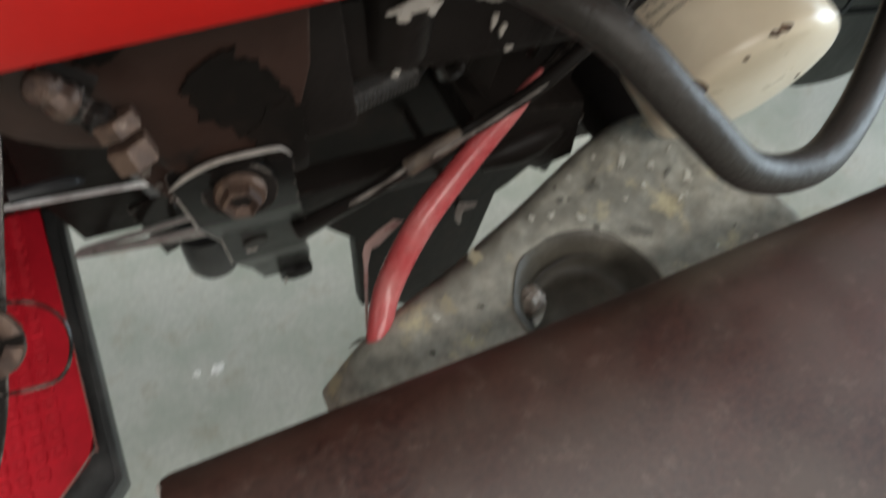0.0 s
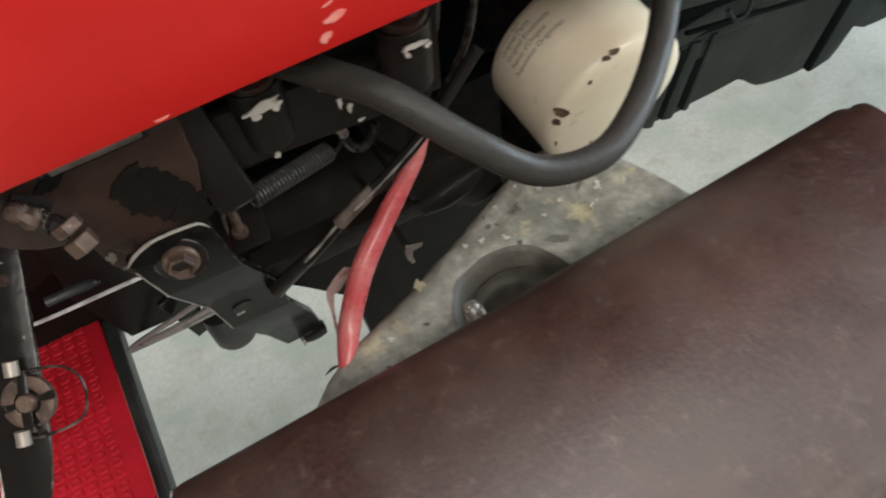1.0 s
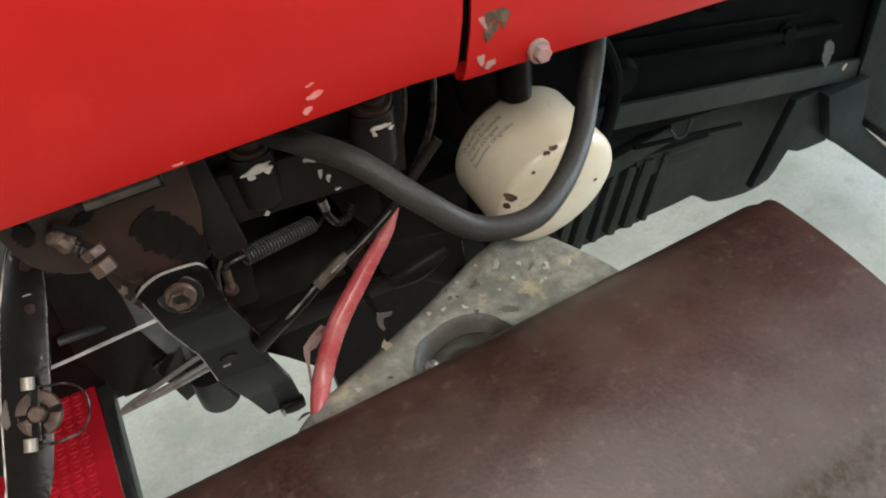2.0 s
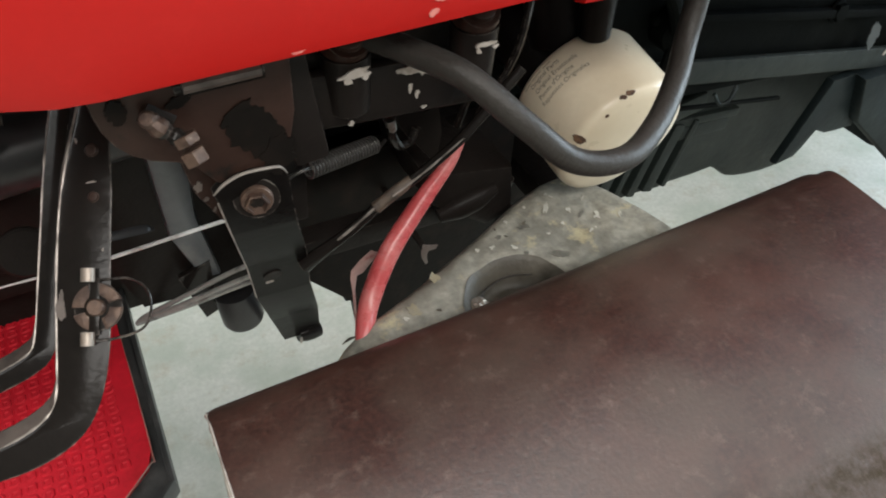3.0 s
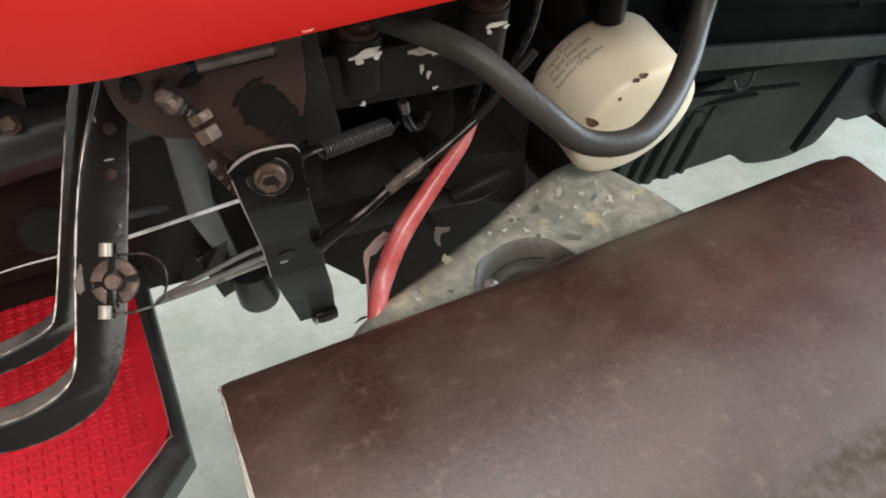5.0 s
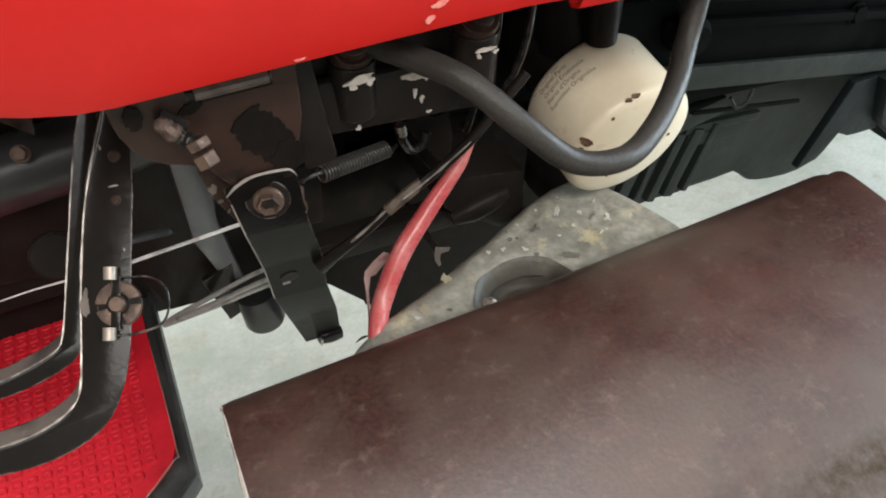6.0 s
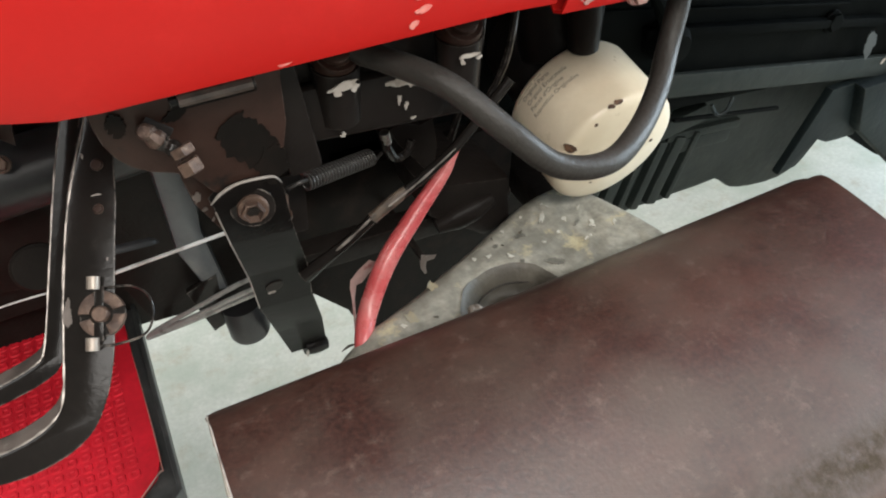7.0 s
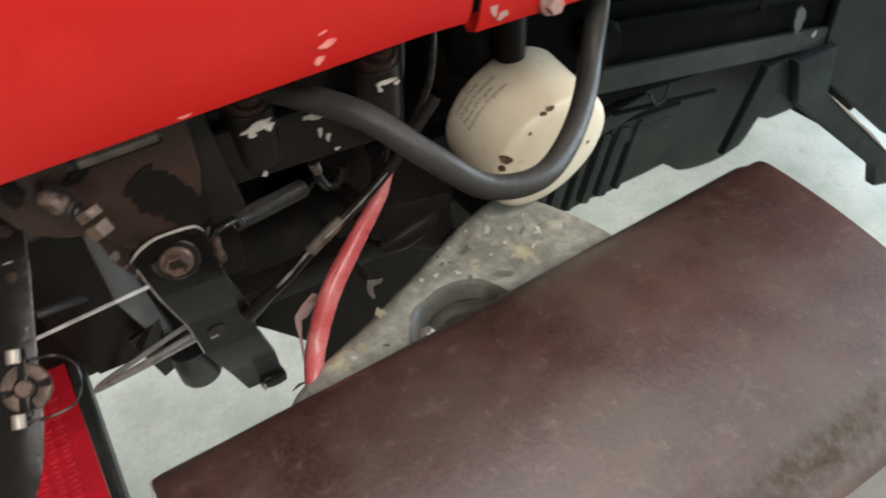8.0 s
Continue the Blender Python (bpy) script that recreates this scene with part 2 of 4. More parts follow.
M_WHITE = material("flaked_white_primer", (0.31, 0.275, 0.24), 0.6, second=(0.21, 0.18, 0.15), scale=120, edge=(0.48, 0.62), bump=0.4, bump_scale=250)
M_PINKCHIP = material("chipped_red_edge", (0.52, 0.17, 0.14), 0.6, second=(0.50, 0.10, 0.085), scale=150, edge=(0.45, 0.6), bump=0.4, bump_scale=250)
M_BLUEGREY = material("glossy_dark_casing", (0.019, 0.0185, 0.019), 0.32, second=(0.036, 0.034, 0.034), scale=24, edge=(0.45, 0.7), bump=0.2, bump_scale=120, spec=0.28)
M_SPRING = material("spring_wire", (0.060, 0.055, 0.051), 0.36, 0.4, second=(0.040, 0.036, 0.032), scale=120, edge=(0.5, 0.65), bump=0.2, bump_scale=250)


# ---- building tools ----
def finish(name, bm, mat, parent=None, label="", smooth=True, matrix=None):
    bmesh.ops.recalc_face_normals(bm, faces=bm.faces)
    if matrix is not None:
        bmesh.ops.transform(bm, matrix=matrix, verts=bm.verts)
    me = bpy.data.meshes.new(name)
    bm.to_mesh(me)
    bm.free()
    if smooth:
        for p in me.polygons:
            p.use_smooth = True
        me.set_sharp_from_angle(angle=radians(35))
    me.materials.append(mat)
    ob = new(name, me)
    if parent:
        ob.parent = parent
        ob.matrix_parent_inverse = parent.matrix_world.inverted()
    if label:
        ob["label"] = label
    return ob


def part(name, bm, mat, parent, label="", smooth=True, matrix=None):
    return finish(name, bm, mat, parent, label, smooth, matrix)


def spline(pts, n):
    """Points along a smooth curve through pts."""
    p = [Vector(q) for q in pts]
    p = [2 * p[0] - p[1]] + p + [2 * p[-1] - p[-2]]
    out, m = [], len(p) - 3
    for i in range(n):
        u = min(i / (n - 1) * m, m - 1e-6)
        k = int(u)
        f = u - k
        a, b, c, d = p[k:k + 4]
        out.append(0.5 * (2 * b + (c - a) * f + (2 * a - 5 * b + 4 * c - d) * f * f + (3 * b - a - 3 * c + d) * f ** 3))
    return out


def tube(pts, radius, n=40, sides=16, radii=None, bm=None, flat=1.0):
    """A round rod through pts, closed at both ends; radii: radius at even steps along it."""
    bm = bm or bmesh.new()
    c = spline(pts, n) if len(pts) > 2 else [Vector(pts[0]).lerp(Vector(pts[1]), i / (n - 1)) for i in range(n)]
    t0 = (c[1] - c[0]).normalized()
    u = t0.orthogonal().normalized()
    rings = []
    for i, q in enumerate(c):
        t = (c[min(i + 1, n - 1)] - c[max(i - 1, 0)]).normalized()
        u = (u - t * u.dot(t)).normalized()
        v = t.cross(u)
        r = radius
        if radii:
            k = i / (n - 1) * (len(radii) - 1)
            a = min(int(k), len(radii) - 2)
            r = radii[a] + (radii[a + 1] - radii[a]) * (k - a)
        rings.append([bm.verts.new(q + r * (math.cos(w) * u + flat * math.sin(w) * v)) for w in (2 * math.pi * j / sides for j in range(sides))])
    for a, b in zip(rings, rings[1:]):
        for j in range(sides):
            bm.faces.new((a[j], a[(j + 1) % sides], b[(j + 1) % sides], b[j]))
    bm.faces.new(rings[0][::-1])
    bm.faces.new(rings[-1])
    return bm


def axis_frame(place, direction, up=(0, 0, 1)):
    """A pose at place whose z axis points along direction."""
    z = Vector(direction).normalized()
    x = Vector(up).cross(z)
    x = x.normalized() if x.length > 1e-4 else z.orthogonal().normalized()
    y = z.cross(x)
    return Matrix(((x.x, y.x, z.x, place[0]), (x.y, y.y, z.y, place[1]), (x.z, y.z, z.z, place[2]), (0, 0, 0, 1)))


def lathe(profile, sides=32, bm=None):
    """Turns (radius, height) pairs about z."""
    bm = bm or bmesh.new()
    rings = []
    for r, h in profile:
        if r < 1e-6:
            rings.append([bm.verts.new((0, 0, h))])
        else:
            rings.append([bm.verts.new((r * math.cos(2 * math.pi * j / sides), r * math.sin(2 * math.pi * j / sides), h)) for j in range(sides)])
    for a, b in zip(rings, rings[1:]):
        for j in range(sides):
            k = (j + 1) % sides
            if len(a) == 1 and len(b) > 1:
                bm.faces.new((a[0], b[k], b[j]))
            elif len(b) == 1 and len(a) > 1:
                bm.faces.new((a[j], a[k], b[0]))
            elif len(a) > 1:
                bm.faces.new((a[j], a[k], b[k], b[j]))
    for ring, flip in ((rings[0], True), (rings[-1], False)):
        if len(ring) > 2:
            bm.faces.new(ring[::-1] if flip else ring)
    return bm


def prism(outline, z0, z1, bevel=0.0, bm=None):
    """An outline in x and y, raised from z0 to z1, with rounded rims."""
    bm = bm or bmesh.new()
    a = [bm.verts.new((x, y, z0)) for x, y in outline]
    b = [bm.verts.new((x, y, z1)) for x, y in outline]
    n = len(a)
    lo, hi = bm.faces.new(a[::-1]), bm.faces.new(b)
    for i in range(n):
        bm.faces.new((a[i], a[(i + 1) % n], b[(i + 1) % n], b[i]))
    if bevel:
        bm.normal_update()
        bmesh.ops.bevel(bm, geom=[*lo.edges, *hi.edges], offset=bevel, segments=2, profile=0.6, affect="EDGES")
    return bm


def box(size, bevel=0.004, centre=(0, 0, 0), bm=None):
    bm = bm or bmesh.new()
    made = bmesh.ops.create_cube(bm, size=1, matrix=Matrix.Translation(centre) @ Matrix.Diagonal((*size, 1)))
    if bevel:
        es = {e for v in made["verts"] for e in v.link_edges}
        bmesh.ops.bevel(bm, geom=list(es), offset=bevel, segments=2, profile=0.6, affect="EDGES")
    return bm


def hexagon(r):
    return [(r * math.cos(math.pi / 3 * i), r * math.sin(math.pi / 3 * i)) for i in range(6)]


def blob(rx, ry, seed, n=44, ragged=0.35):
    """A ragged outline for a flake of paint or a chip."""
    g = random.Random(seed)
    waves = [(k, g.uniform(0.3, 1.0) * ragged / (k - 0.2), g.uniform(0, 6.28)) for k in (2, 3, 4, 5, 7)]
    out = []
    for i in range(n):
        w = 2 * math.pi * i / n
        r = max(0.25, 1 + sum(a * math.cos(k * w + p) for k, a, p in waves) + g.uniform(-0.15, 0.15))
        out.append((r * rx * math.cos(w), r * ry * math.sin(w)))
    return out


def flake(name, place, normal, rx, ry, seed, mat, parent, turn=0.0, ragged=0.35, thick=0.0005, label=""):
    m = axis_frame(place, normal) @ Matrix.Rotation(radians(turn), 4, "Z")
    return part(name, prism(blob(rx, ry, seed, 44, ragged), -0.0006, thick), mat, parent, label, False, m)


def bolt(parent, place, direction, head=0.0095, washer=0.0125, mat=M_RUST, name="bolt", height=0.007, hollow=0.0, label=""):
    """A hexagon head on its washer; hollow: radius of a round socket in it."""
    m = axis_frame(place, direction)
    bm = lathe([(washer, 0), (washer, 0.0015), (washer * 0.93, 0.0025), (head * 0.8, 0.0025)], 28)
    b = part(name, bm, mat, parent, label, True, m)
    bm = prism(hexagon(head), 0.002, 0.002 + height, 0.001)
    if hollow:
        top = max(bm.faces, key=lambda f: f.calc_center_median().z)
        r = bmesh.ops.inset_region(bm, faces=[top], thickness=head * 0.87 - hollow)
        bmesh.ops.translate(bm, verts=top.verts, vec=(0, 0, -height * 0.6))
    part("bolt_head", bm, mat, b, "", False, m)
    if hollow:
        part("bolt_socket", prism(blob(hollow * 0.92, hollow * 0.72, 17, 20, 0.3), 0.002, 0.0024 + height * 0.45), M_CAST, b, "dark broken socket", False, m)
    return b


# ---- setting ----
def grid_sheet(x0, x1, y0, y1, z, nx, ny):
    bm = bmesh.new()
    bmesh.ops.create_grid(bm, x_segments=nx, y_segments=ny, size=0.5, matrix=Matrix.Translation(((x0 + x1) / 2, (y0 + y1) / 2, z)) @ Matrix.Diagonal((x1 - x0, y1 - y0, 1, 1)))
    return bm


floor = finish("floor", grid_sheet(-60, 60, -60, 60, 0, 8, 8), M_FLOOR, None, "", False)
tagged(floor, "pale grey-green concrete floor with faint stains", "floor", kind="structure")


def slabs(name, pieces, label, category, mat):
    """Plain wall or ceiling pieces that butt end to end, each (x0, x1, y0, y1, z0, z1)."""
    bm = bmesh.new()
    for x0, x1, y0, y1, z0, z1 in pieces:
        box((x1 - x0, y1 - y0, z1 - z0), 0, ((x0 + x1) / 2, (y0 + y1) / 2, (z0 + z1) / 2), bm)
    tagged(finish(name, bm, mat, None, "", False), label, category, kind="structure")


# Unseen shell, added to darken reflections and let light in by its openings.
slabs("unseen_wall_north", [(-4.5, 4.65, 4.0, 4.15, 0, 3.2)], "plain grey plastered wall, added out of view", "wall", M_WALL)
slabs("unseen_wall_south", [(-4.5, 4.65, -3.15, -3.0, 0, 3.2)], "plain grey plastered wall, added out of view", "wall", M_WALL)
slabs("unseen_wall_west", [(-4.65, -4.5, -3.15, 4.15, 0, 3.2)], "plain grey plastered wall, added out of view", "wall", M_WALL)
slabs("unseen_wall_east", [(4.5, 4.65, -3.0, -1.6, 0, 3.2), (4.5, 4.65, 2.0, 4.0, 0, 3.2), (4.5, 4.65, -1.6, 2.0, 2.6, 3.2)], "plain grey wall with a wide doorway, added out of view", "wall", M_WALL)
slabs("ceiling", [(-4.65, 4.65, 2.0, 4.15, 3.2, 3.3), (-4.65, -3.05, -0.3, 2.0, 3.2, 3.3), (1.55, 4.65, -0.3, 2.0, 3.2, 3.3), (-4.65, 4.65, -1.6, -0.3, 3.2, 3.3), (-4.65, -1.6, -2.8, -1.6, 3.2, 3.3), (2.4, 4.65, -2.8, -1.6, 3.2, 3.3), (-4.65, 4.65, -3.15, -2.8, 3.2, 3.3)], "grey shed ceiling with two lamp openings, added out of view", "ceiling", M_WALL)

# ---- the tractor ----
tractor = new("tractor")
tractor.location = (0.3, 0.45, 0)
bpy.context.view_layer.update()
tagged(tractor, "red and black farm tractor with worn paint and oily engine side", "tractor")


# Bonnet: a pressed side sheet with a rolled lower hem and a curved shoulder.
def bonnet_sheet(x0, x1, low, nx):
    """A sheet from x0 to x1; low(x) is the height of its lower hem."""
    prof = [(0.1468, 0.0039), (0.14, 0.0), (0.1343, 0.0019), (0.1323, 0.0077), (0.1309, 0.0289), (0.1304, 0.0579), (0.1352, 0.0965), (0.1458, 0.1351), (0.1777, 0.1833), (0.2356, 0.2171), (0.3417, 0.2364), (0.4479, 0.2412)]
    prof += [(0.90 - y, h) for y, h in prof[::-1]]
    bm = bmesh.new()
    rows = []
    for i in range(nx + 1):
        x = x0 + (x1 - x0) * i / nx
        near = max(0.0, 1 - abs(x - 0.225) / 0.048)
        rows.append([bm.verts.new((x - 0.18 * near * max(0.0, 0.045 - h), y, low(x) + h)) for y, h in prof])
    for a, b in zip(rows, rows[1:]):
        for j in range(len(prof) - 1):
            bm.faces.new((a[j], a[j + 1], b[j + 1], b[j]))
    faces = list(bm.faces)
    bmesh.ops.recalc_face_normals(bm, faces=faces)
    bmesh.ops.solidify(bm, geom=faces, thickness=-0.0015)
    return bm


def hem(x):
    d = max(0.0, -0.0095 - x)
    return 0.8581 + 0.64 * d * d / (d + 0.087) - max(0.0, x - 0.193) * 0.055


bonnet = part("bonnet_side", bonnet_sheet(-0.434, 0.2229, hem, 40), M_RED, tractor, "glossy red bonnet side with a chipped lower edge")
bonnet_front = part("bonnet_front_side", bonnet_sheet(0.2271, 1.11, lambda x: hem(x) - 0.0063, 60), M_RED, tractor, "red front bonnet side with rust at its corner")
N_SIDE = (0, -1, 0.05)
flake("paint_chip", (0.1401, 0.1299, 0.8726), N_SIDE, 0.0042, 0.0014, 3, M_PINKCHIP, bonnet, 12)
flake("paint_chip", (0.1353, 0.1309, 0.8658), N_SIDE, 0.0026, 0.0016, 4, M_PINKCHIP, bonnet, 30)
flake("paint_chip", (0.1387, 0.1299, 0.8783), N_SIDE, 0.0020, 0.0005, 8, M_PINKCHIP, bonnet, 15)
flake("paint_chip", (0.0735, 0.1328, 0.8615), N_SIDE, 0.004, 0.0012, 5, M_PINKCHIP, bonnet, 5)
flake("paint_chip", (0.0142, 0.1304, 0.8938), N_SIDE, 0.0011, 0.0008, 6, M_PINKCHIP, bonnet)
for x, z, rx, rz, seed, paint in ((0.239, 0.887, 0.0072, 0.0085, 11, M_CHIP), (0.2356, 0.8788, 0.0048, 0.0072, 12, M_CHIP), (0.2438, 0.8808, 0.0036, 0.0050, 14, M_CHIP), (0.2376, 0.8711, 0.0020, 0.0028, 15, M_CHIP), (0.2303, 0.8851, 0.0018, 0.0075, 16, M_FADED), (0.2298, 0.8639, 0.0034, 0.0052, 13, M_FADED), (0.2347, 0.8561, 0.0035, 0.0018, 18, M_FADED)):
    flake("rust_patch", (x, 0.1299 if z > 0.875 else 0.131, z), N_SIDE, rx, rz, seed, paint, bonnet_front, 10, 0.6)
bolt(bonnet_front, (0.2641, 0.1304, 0.8542), (0, -1, 0), 0.0050, 0.0068, M_FADED, height=0.005)

# Engine and gearbox bodies behind the panels.
gearbox = part("gearbox_case", prism([(-0.50, 0.50), (-0.10, 0.478), (0.04, 0.472), (0.10, 0.46), (0.15, 0.44), (0.30, 0.44), (0.30, 0.84), (-0.50, 0.84)], 0, 0.24, 0.008), M_CAST, tractor, "oily black gearbox case", True, Matrix(((1, 0, 0, 0), (0, 0, 1, 0.40), (0, 1, 0, 0), (0, 0, 0, 1))))
part("gearbox_cover", prism([(-0.30, 0.62), (-0.10, 0.60), (0.0, 0.64), (0.05, 0.66), (0.05, 0.84), (-0.30, 0.84)], 0, 0.06, 0.008), M_CAST, tractor, "black gearbox side cover", True, Matrix(((1, 0, 0, 0), (0, 0, 1, 0.352), (0, 1, 0, 0), (0, 0, 0, 1))))
# Upright faces: outlines given in x and z, raised along +y from their front plane.
def upright(y):
    return Matrix(((1, 0, 0, 0), (0, 0, 1, y), (0, 1, 0, 0), (0, 0, 0, 1)))


# The block and its ribs carry the bonnet's shade in their paint.
part("engine_block", prism([(0.20, 0.665), (0.34, 0.655), (0.46, 0.60), (0.72, 0.575), (1.02, 0.50), (1.10, 0.56), (1.10, 0.98), (0.20, 0.98)], 0, 0.30, 0.01), M_BLOCK, tractor, "oily black engine block, bonnet shade put into its colour", True, upright(0.325))
pan = part("oil_pan", prism([(0.15, 0.62), (0.165, 0.43), (0.20, 0.398), (0.36, 0.392), (0.47, 0.394), (0.53, 0.388), (0.56, 0.390), (0.602, 0.3855), (0.6144, 0.3888), (0.659, 0.3875), (0.693, 0.3885), (0.709, 0.378), (0.728, 0.3615), (0.745, 0.355), (0.77, 0.349), (0.80, 0.3445), (0.825, 0.3445), (0.8456, 0.350), (0.858, 0.363), (0.862, 0.378), (0.868, 0.44), (1.02, 0.50), (1.02, 0.62)], 0, 0.22, 0.008), M_PAN, tractor, "ribbed black oil pan", True, upright(0.40))
for i in range(7):
    part("rib", box((0.009 + 0.004 * (i % 3), 0.05, 0.10), 0.003), M_PAN, pan, "", True, pose(0.452 + 0.027 * i, 0.414, 0.452 - 0.001 * i, 0, 17, 0))
rail = part("side_rail", box((0.48, 0.008, 0.026), 0.003), M_PAN, tractor, "flat black rail along the engine", True, pose(0.64, 0.318, 0.607, 0, 11, 0))
for x, z, r in ((0.706, 0.652, 0.010),):
    bolt(tractor, (x, 0.322, z), (0, -1, 0.1), r, r * 1.25, M_BLOCK, height=0.006)
flake("dust_smudge", (0.7686, 0.3095, 0.615), (0, -1, 0), 0.009, 0.016, 71, M_SMUDGE, tractor, 15, 0.3)
flake("bare_chip", (0.806, 0.3095, 0.585), (0, -1, 0), 0.002, 0.004, 72, M_PALE, tractor, -35, 0.3)
for x, z in ((0.50, 0.79), (0.58, 0.74), (0.47, 0.69)):
    part("boss", lathe([(0.02, 0), (0.02, 0.022), (0.014, 0.03), (0, 0.03)], 20), M_BLOCK, tractor, "", True, axis_frame((x, 0.326, z), (0, -1, 0)))
part("sloping_shelf", box((0.17, 0.022, 0.024), 0.004), M_PAN, pan, "sloping ledge on the pan", True, pose(0.545, 0.396, 0.512, 0, -9, 0))
for x, z, wide, tilt, high in ((0.642, 0.489, 0.12, 6.0, 0.012), (0.637, 0.474, 0.101, 4.4, 0.020)):
    part("rib", box((wide, 0.016, high), 0.003), M_PAN, pan, "", True, pose(x, 0.401, z, 0, tilt, 0))
part("hose_clip", tube([(0.548, 0.312, 0.60), (0.556, 0.308, 0.588), (0.566, 0.306, 0.592), (0.575, 0.31, 0.604)], 0.0022, 16, 8), M_ENGINE, rail, "small wire clip")
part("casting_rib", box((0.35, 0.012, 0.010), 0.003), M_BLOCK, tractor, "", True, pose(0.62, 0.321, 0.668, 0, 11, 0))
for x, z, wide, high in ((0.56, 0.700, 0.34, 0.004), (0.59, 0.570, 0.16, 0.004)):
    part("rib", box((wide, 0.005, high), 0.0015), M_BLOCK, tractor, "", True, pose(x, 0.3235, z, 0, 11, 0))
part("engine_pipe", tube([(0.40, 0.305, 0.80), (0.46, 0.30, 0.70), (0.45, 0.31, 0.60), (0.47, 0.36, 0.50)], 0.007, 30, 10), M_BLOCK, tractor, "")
# The front end of the frame, seen past the oil pan.
strut = part("front_strut", prism([(0.78, 0.56), (0.803, 0.494), (1.071, 0.272), (1.092, 0.226), (1.2, 0.19), (1.2, 0.21), (1.07, 0.312), (0.862, 0.490), (0.85, 0.56)], 0, 0.02, 0.004), M_ENGINE, tractor, "black diagonal front strut", True, upright(0.30))
part("wear_glint_edge", tube([(0.868, 0.298, 0.483), (0.94, 0.298, 0.422), (1.0, 0.298, 0.372), (1.066, 0.298, 0.314)], 0.0018, 30, 6, [0.0006, 0.0022, 0.0016, 0.0022, 0.0008]), M_PALE, strut, "bare worn edge")
part("front_housing", prism([(0.84, 0.56), (0.868, 0.499), (1.074, 0.332), (1.2, 0.245), (1.55, 0.245), (1.55, 0.98), (0.84, 0.98)], 0, 0.012, 0.004), M_ENGINE, tractor, "dark front housing", True, upright(0.31))

part("housing_foot", prism([(0.7000, 0.4520), (0.7281, 0.4560), (0.7377, 0.4664), (0.7443, 0.4769), (0.7515, 0.4878), (0.7698, 0.4784), (0.7900, 0.4759), (0.8197, 0.4746), (0.8297, 0.56), (0.7450, 0.5600)], 0, 0.012, 0.003), M_ENGINE, tractor, "dark lower edge of the front housing", True, upright(0.315))

# Wedge-shaped flange under the gearbox, with its bent tab.
flange = part("flange_plate", prism([(0.05, 0.66), (0.05, 0.60), (0.085, 0.553), (0.103, 0.533), (0.140, 0.487), (0.146, 0.380), (0.20, 0.345), (0.245, 0.395), (0.2525, 0.43), (0.2615, 0.489), (0.272, 0.496), (0.2836, 0.507), (0.300, 0.5195), (0.305, 0.66)], 0, 0.018, 0.004), M_OLDPAINT, tractor, "oily black flange plate", True, upright(0.305))
part("tab", prism([(0.1725, 0.6250), (0.1765, 0.6225), (0.1850, 0.6195), (0.1835, 0.6165), (0.1765, 0.6165), (0.1755, 0.6110), (0.1765, 0.6040), (0.1745, 0.6030), (0.1715, 0.6100), (0.1708, 0.6180)], 0, 0.0012, 0.0003), M_WORN, flange, "bent bare-metal tab", True, upright(0.2215))
part("tab_stem", box((0.005, 0.086, 0.004), 0.001), M_CAST, flange, "", True, pose(0.1755, 0.2655, 0.616))
part("sump_front", prism([(0.14, 0.60), (0.145, 0.44), (0.20, 0.428), (0.312, 0.428), (0.317, 0.462), (0.36, 0.465), (0.41, 0.46), (0.42, 0.60)], 0, 0.05, 0.004), M_OLDPAINT, tractor, "", True, upright(0.35))
part("hanger_rod", tube([(0.262, 0.246, 0.64), (0.268, 0.262, 0.595), (0.27, 0.27, 0.56)], 0.0035, 12, 10), M_BLACK, tractor, "")
part("round_boss", tube([(0.196, 0.243, 0.628), (0.246, 0.243, 0.640)], 0.011, 14, 16, [0.006, 0.011, 0.011, 0.006]), M_CAST, tractor, "glossy black boss")
part("support_bracket", prism([(0.185, 0.672), (0.262, 0.655), (0.266, 0.605), (0.24, 0.60), (0.19, 0.64)], 0, 0.10, 0.006), M_CAST, tractor, "", True, upright(0.242))
part("cross_bar", box((0.15, 0.02, 0.02), 0.003), M_CAST, tractor, "", True, pose(0.15, 0.262, 0.622, 0, 2, 0))

# Brown-worn control plate with its slot, stud and adjusting nut.
plate = part("control_plate", prism([(-0.0135, 0.90), (-0.0145, 0.842), (-0.014, 0.832), (-0.0125, 0.823), (-0.009, 0.8145), (-0.004, 0.808), (0.004, 0.802), (0.014, 0.798), (0.022, 0.793), (0.027, 0.785), (0.031, 0.779), (0.036, 0.7765), (0.064, 0.7765), (0.071, 0.79), (0.076, 0.81), (0.080, 0.90)], 0, 0.012, 0.002), M_BROWN, tractor, "control plate with brown paint worn through", True, upright(0.166))
for k, (x, z, rx, rz, seed, turn) in enumerate(((0.0545, 0.8035, 0.0125, 0.0165, 311, 8), (0.0640, 0.7875, 0.0090, 0.0110, 312, 0), (0.0470, 0.8170, 0.0085, 0.0040, 313, 35), (0.0230, 0.8310, 0.0060, 0.0030, 314, 20), (-0.0040, 0.8330, 0.0048, 0.0060, 315, 0))):
    flake("paint_patch", (x, 0.1657 - 0.0003 * k, z), (0, -1, 0), rx, rz, seed, M_OLDPAINT, plate, turn, 0.25, 0.0002)
part("plate_tail", prism([(0.0165, 0.800), (0.0175, 0.7830), (0.0200, 0.7660), (0.0262, 0.7520), (0.0300, 0.7430), (0.0340, 0.7430), (0.0400, 0.7700), (0.060, 0.780), (0.050, 0.800)], 0, 0.004, 0.001), M_BROWN, plate, "worn brown lower end of the plate", True, upright(0.1790))
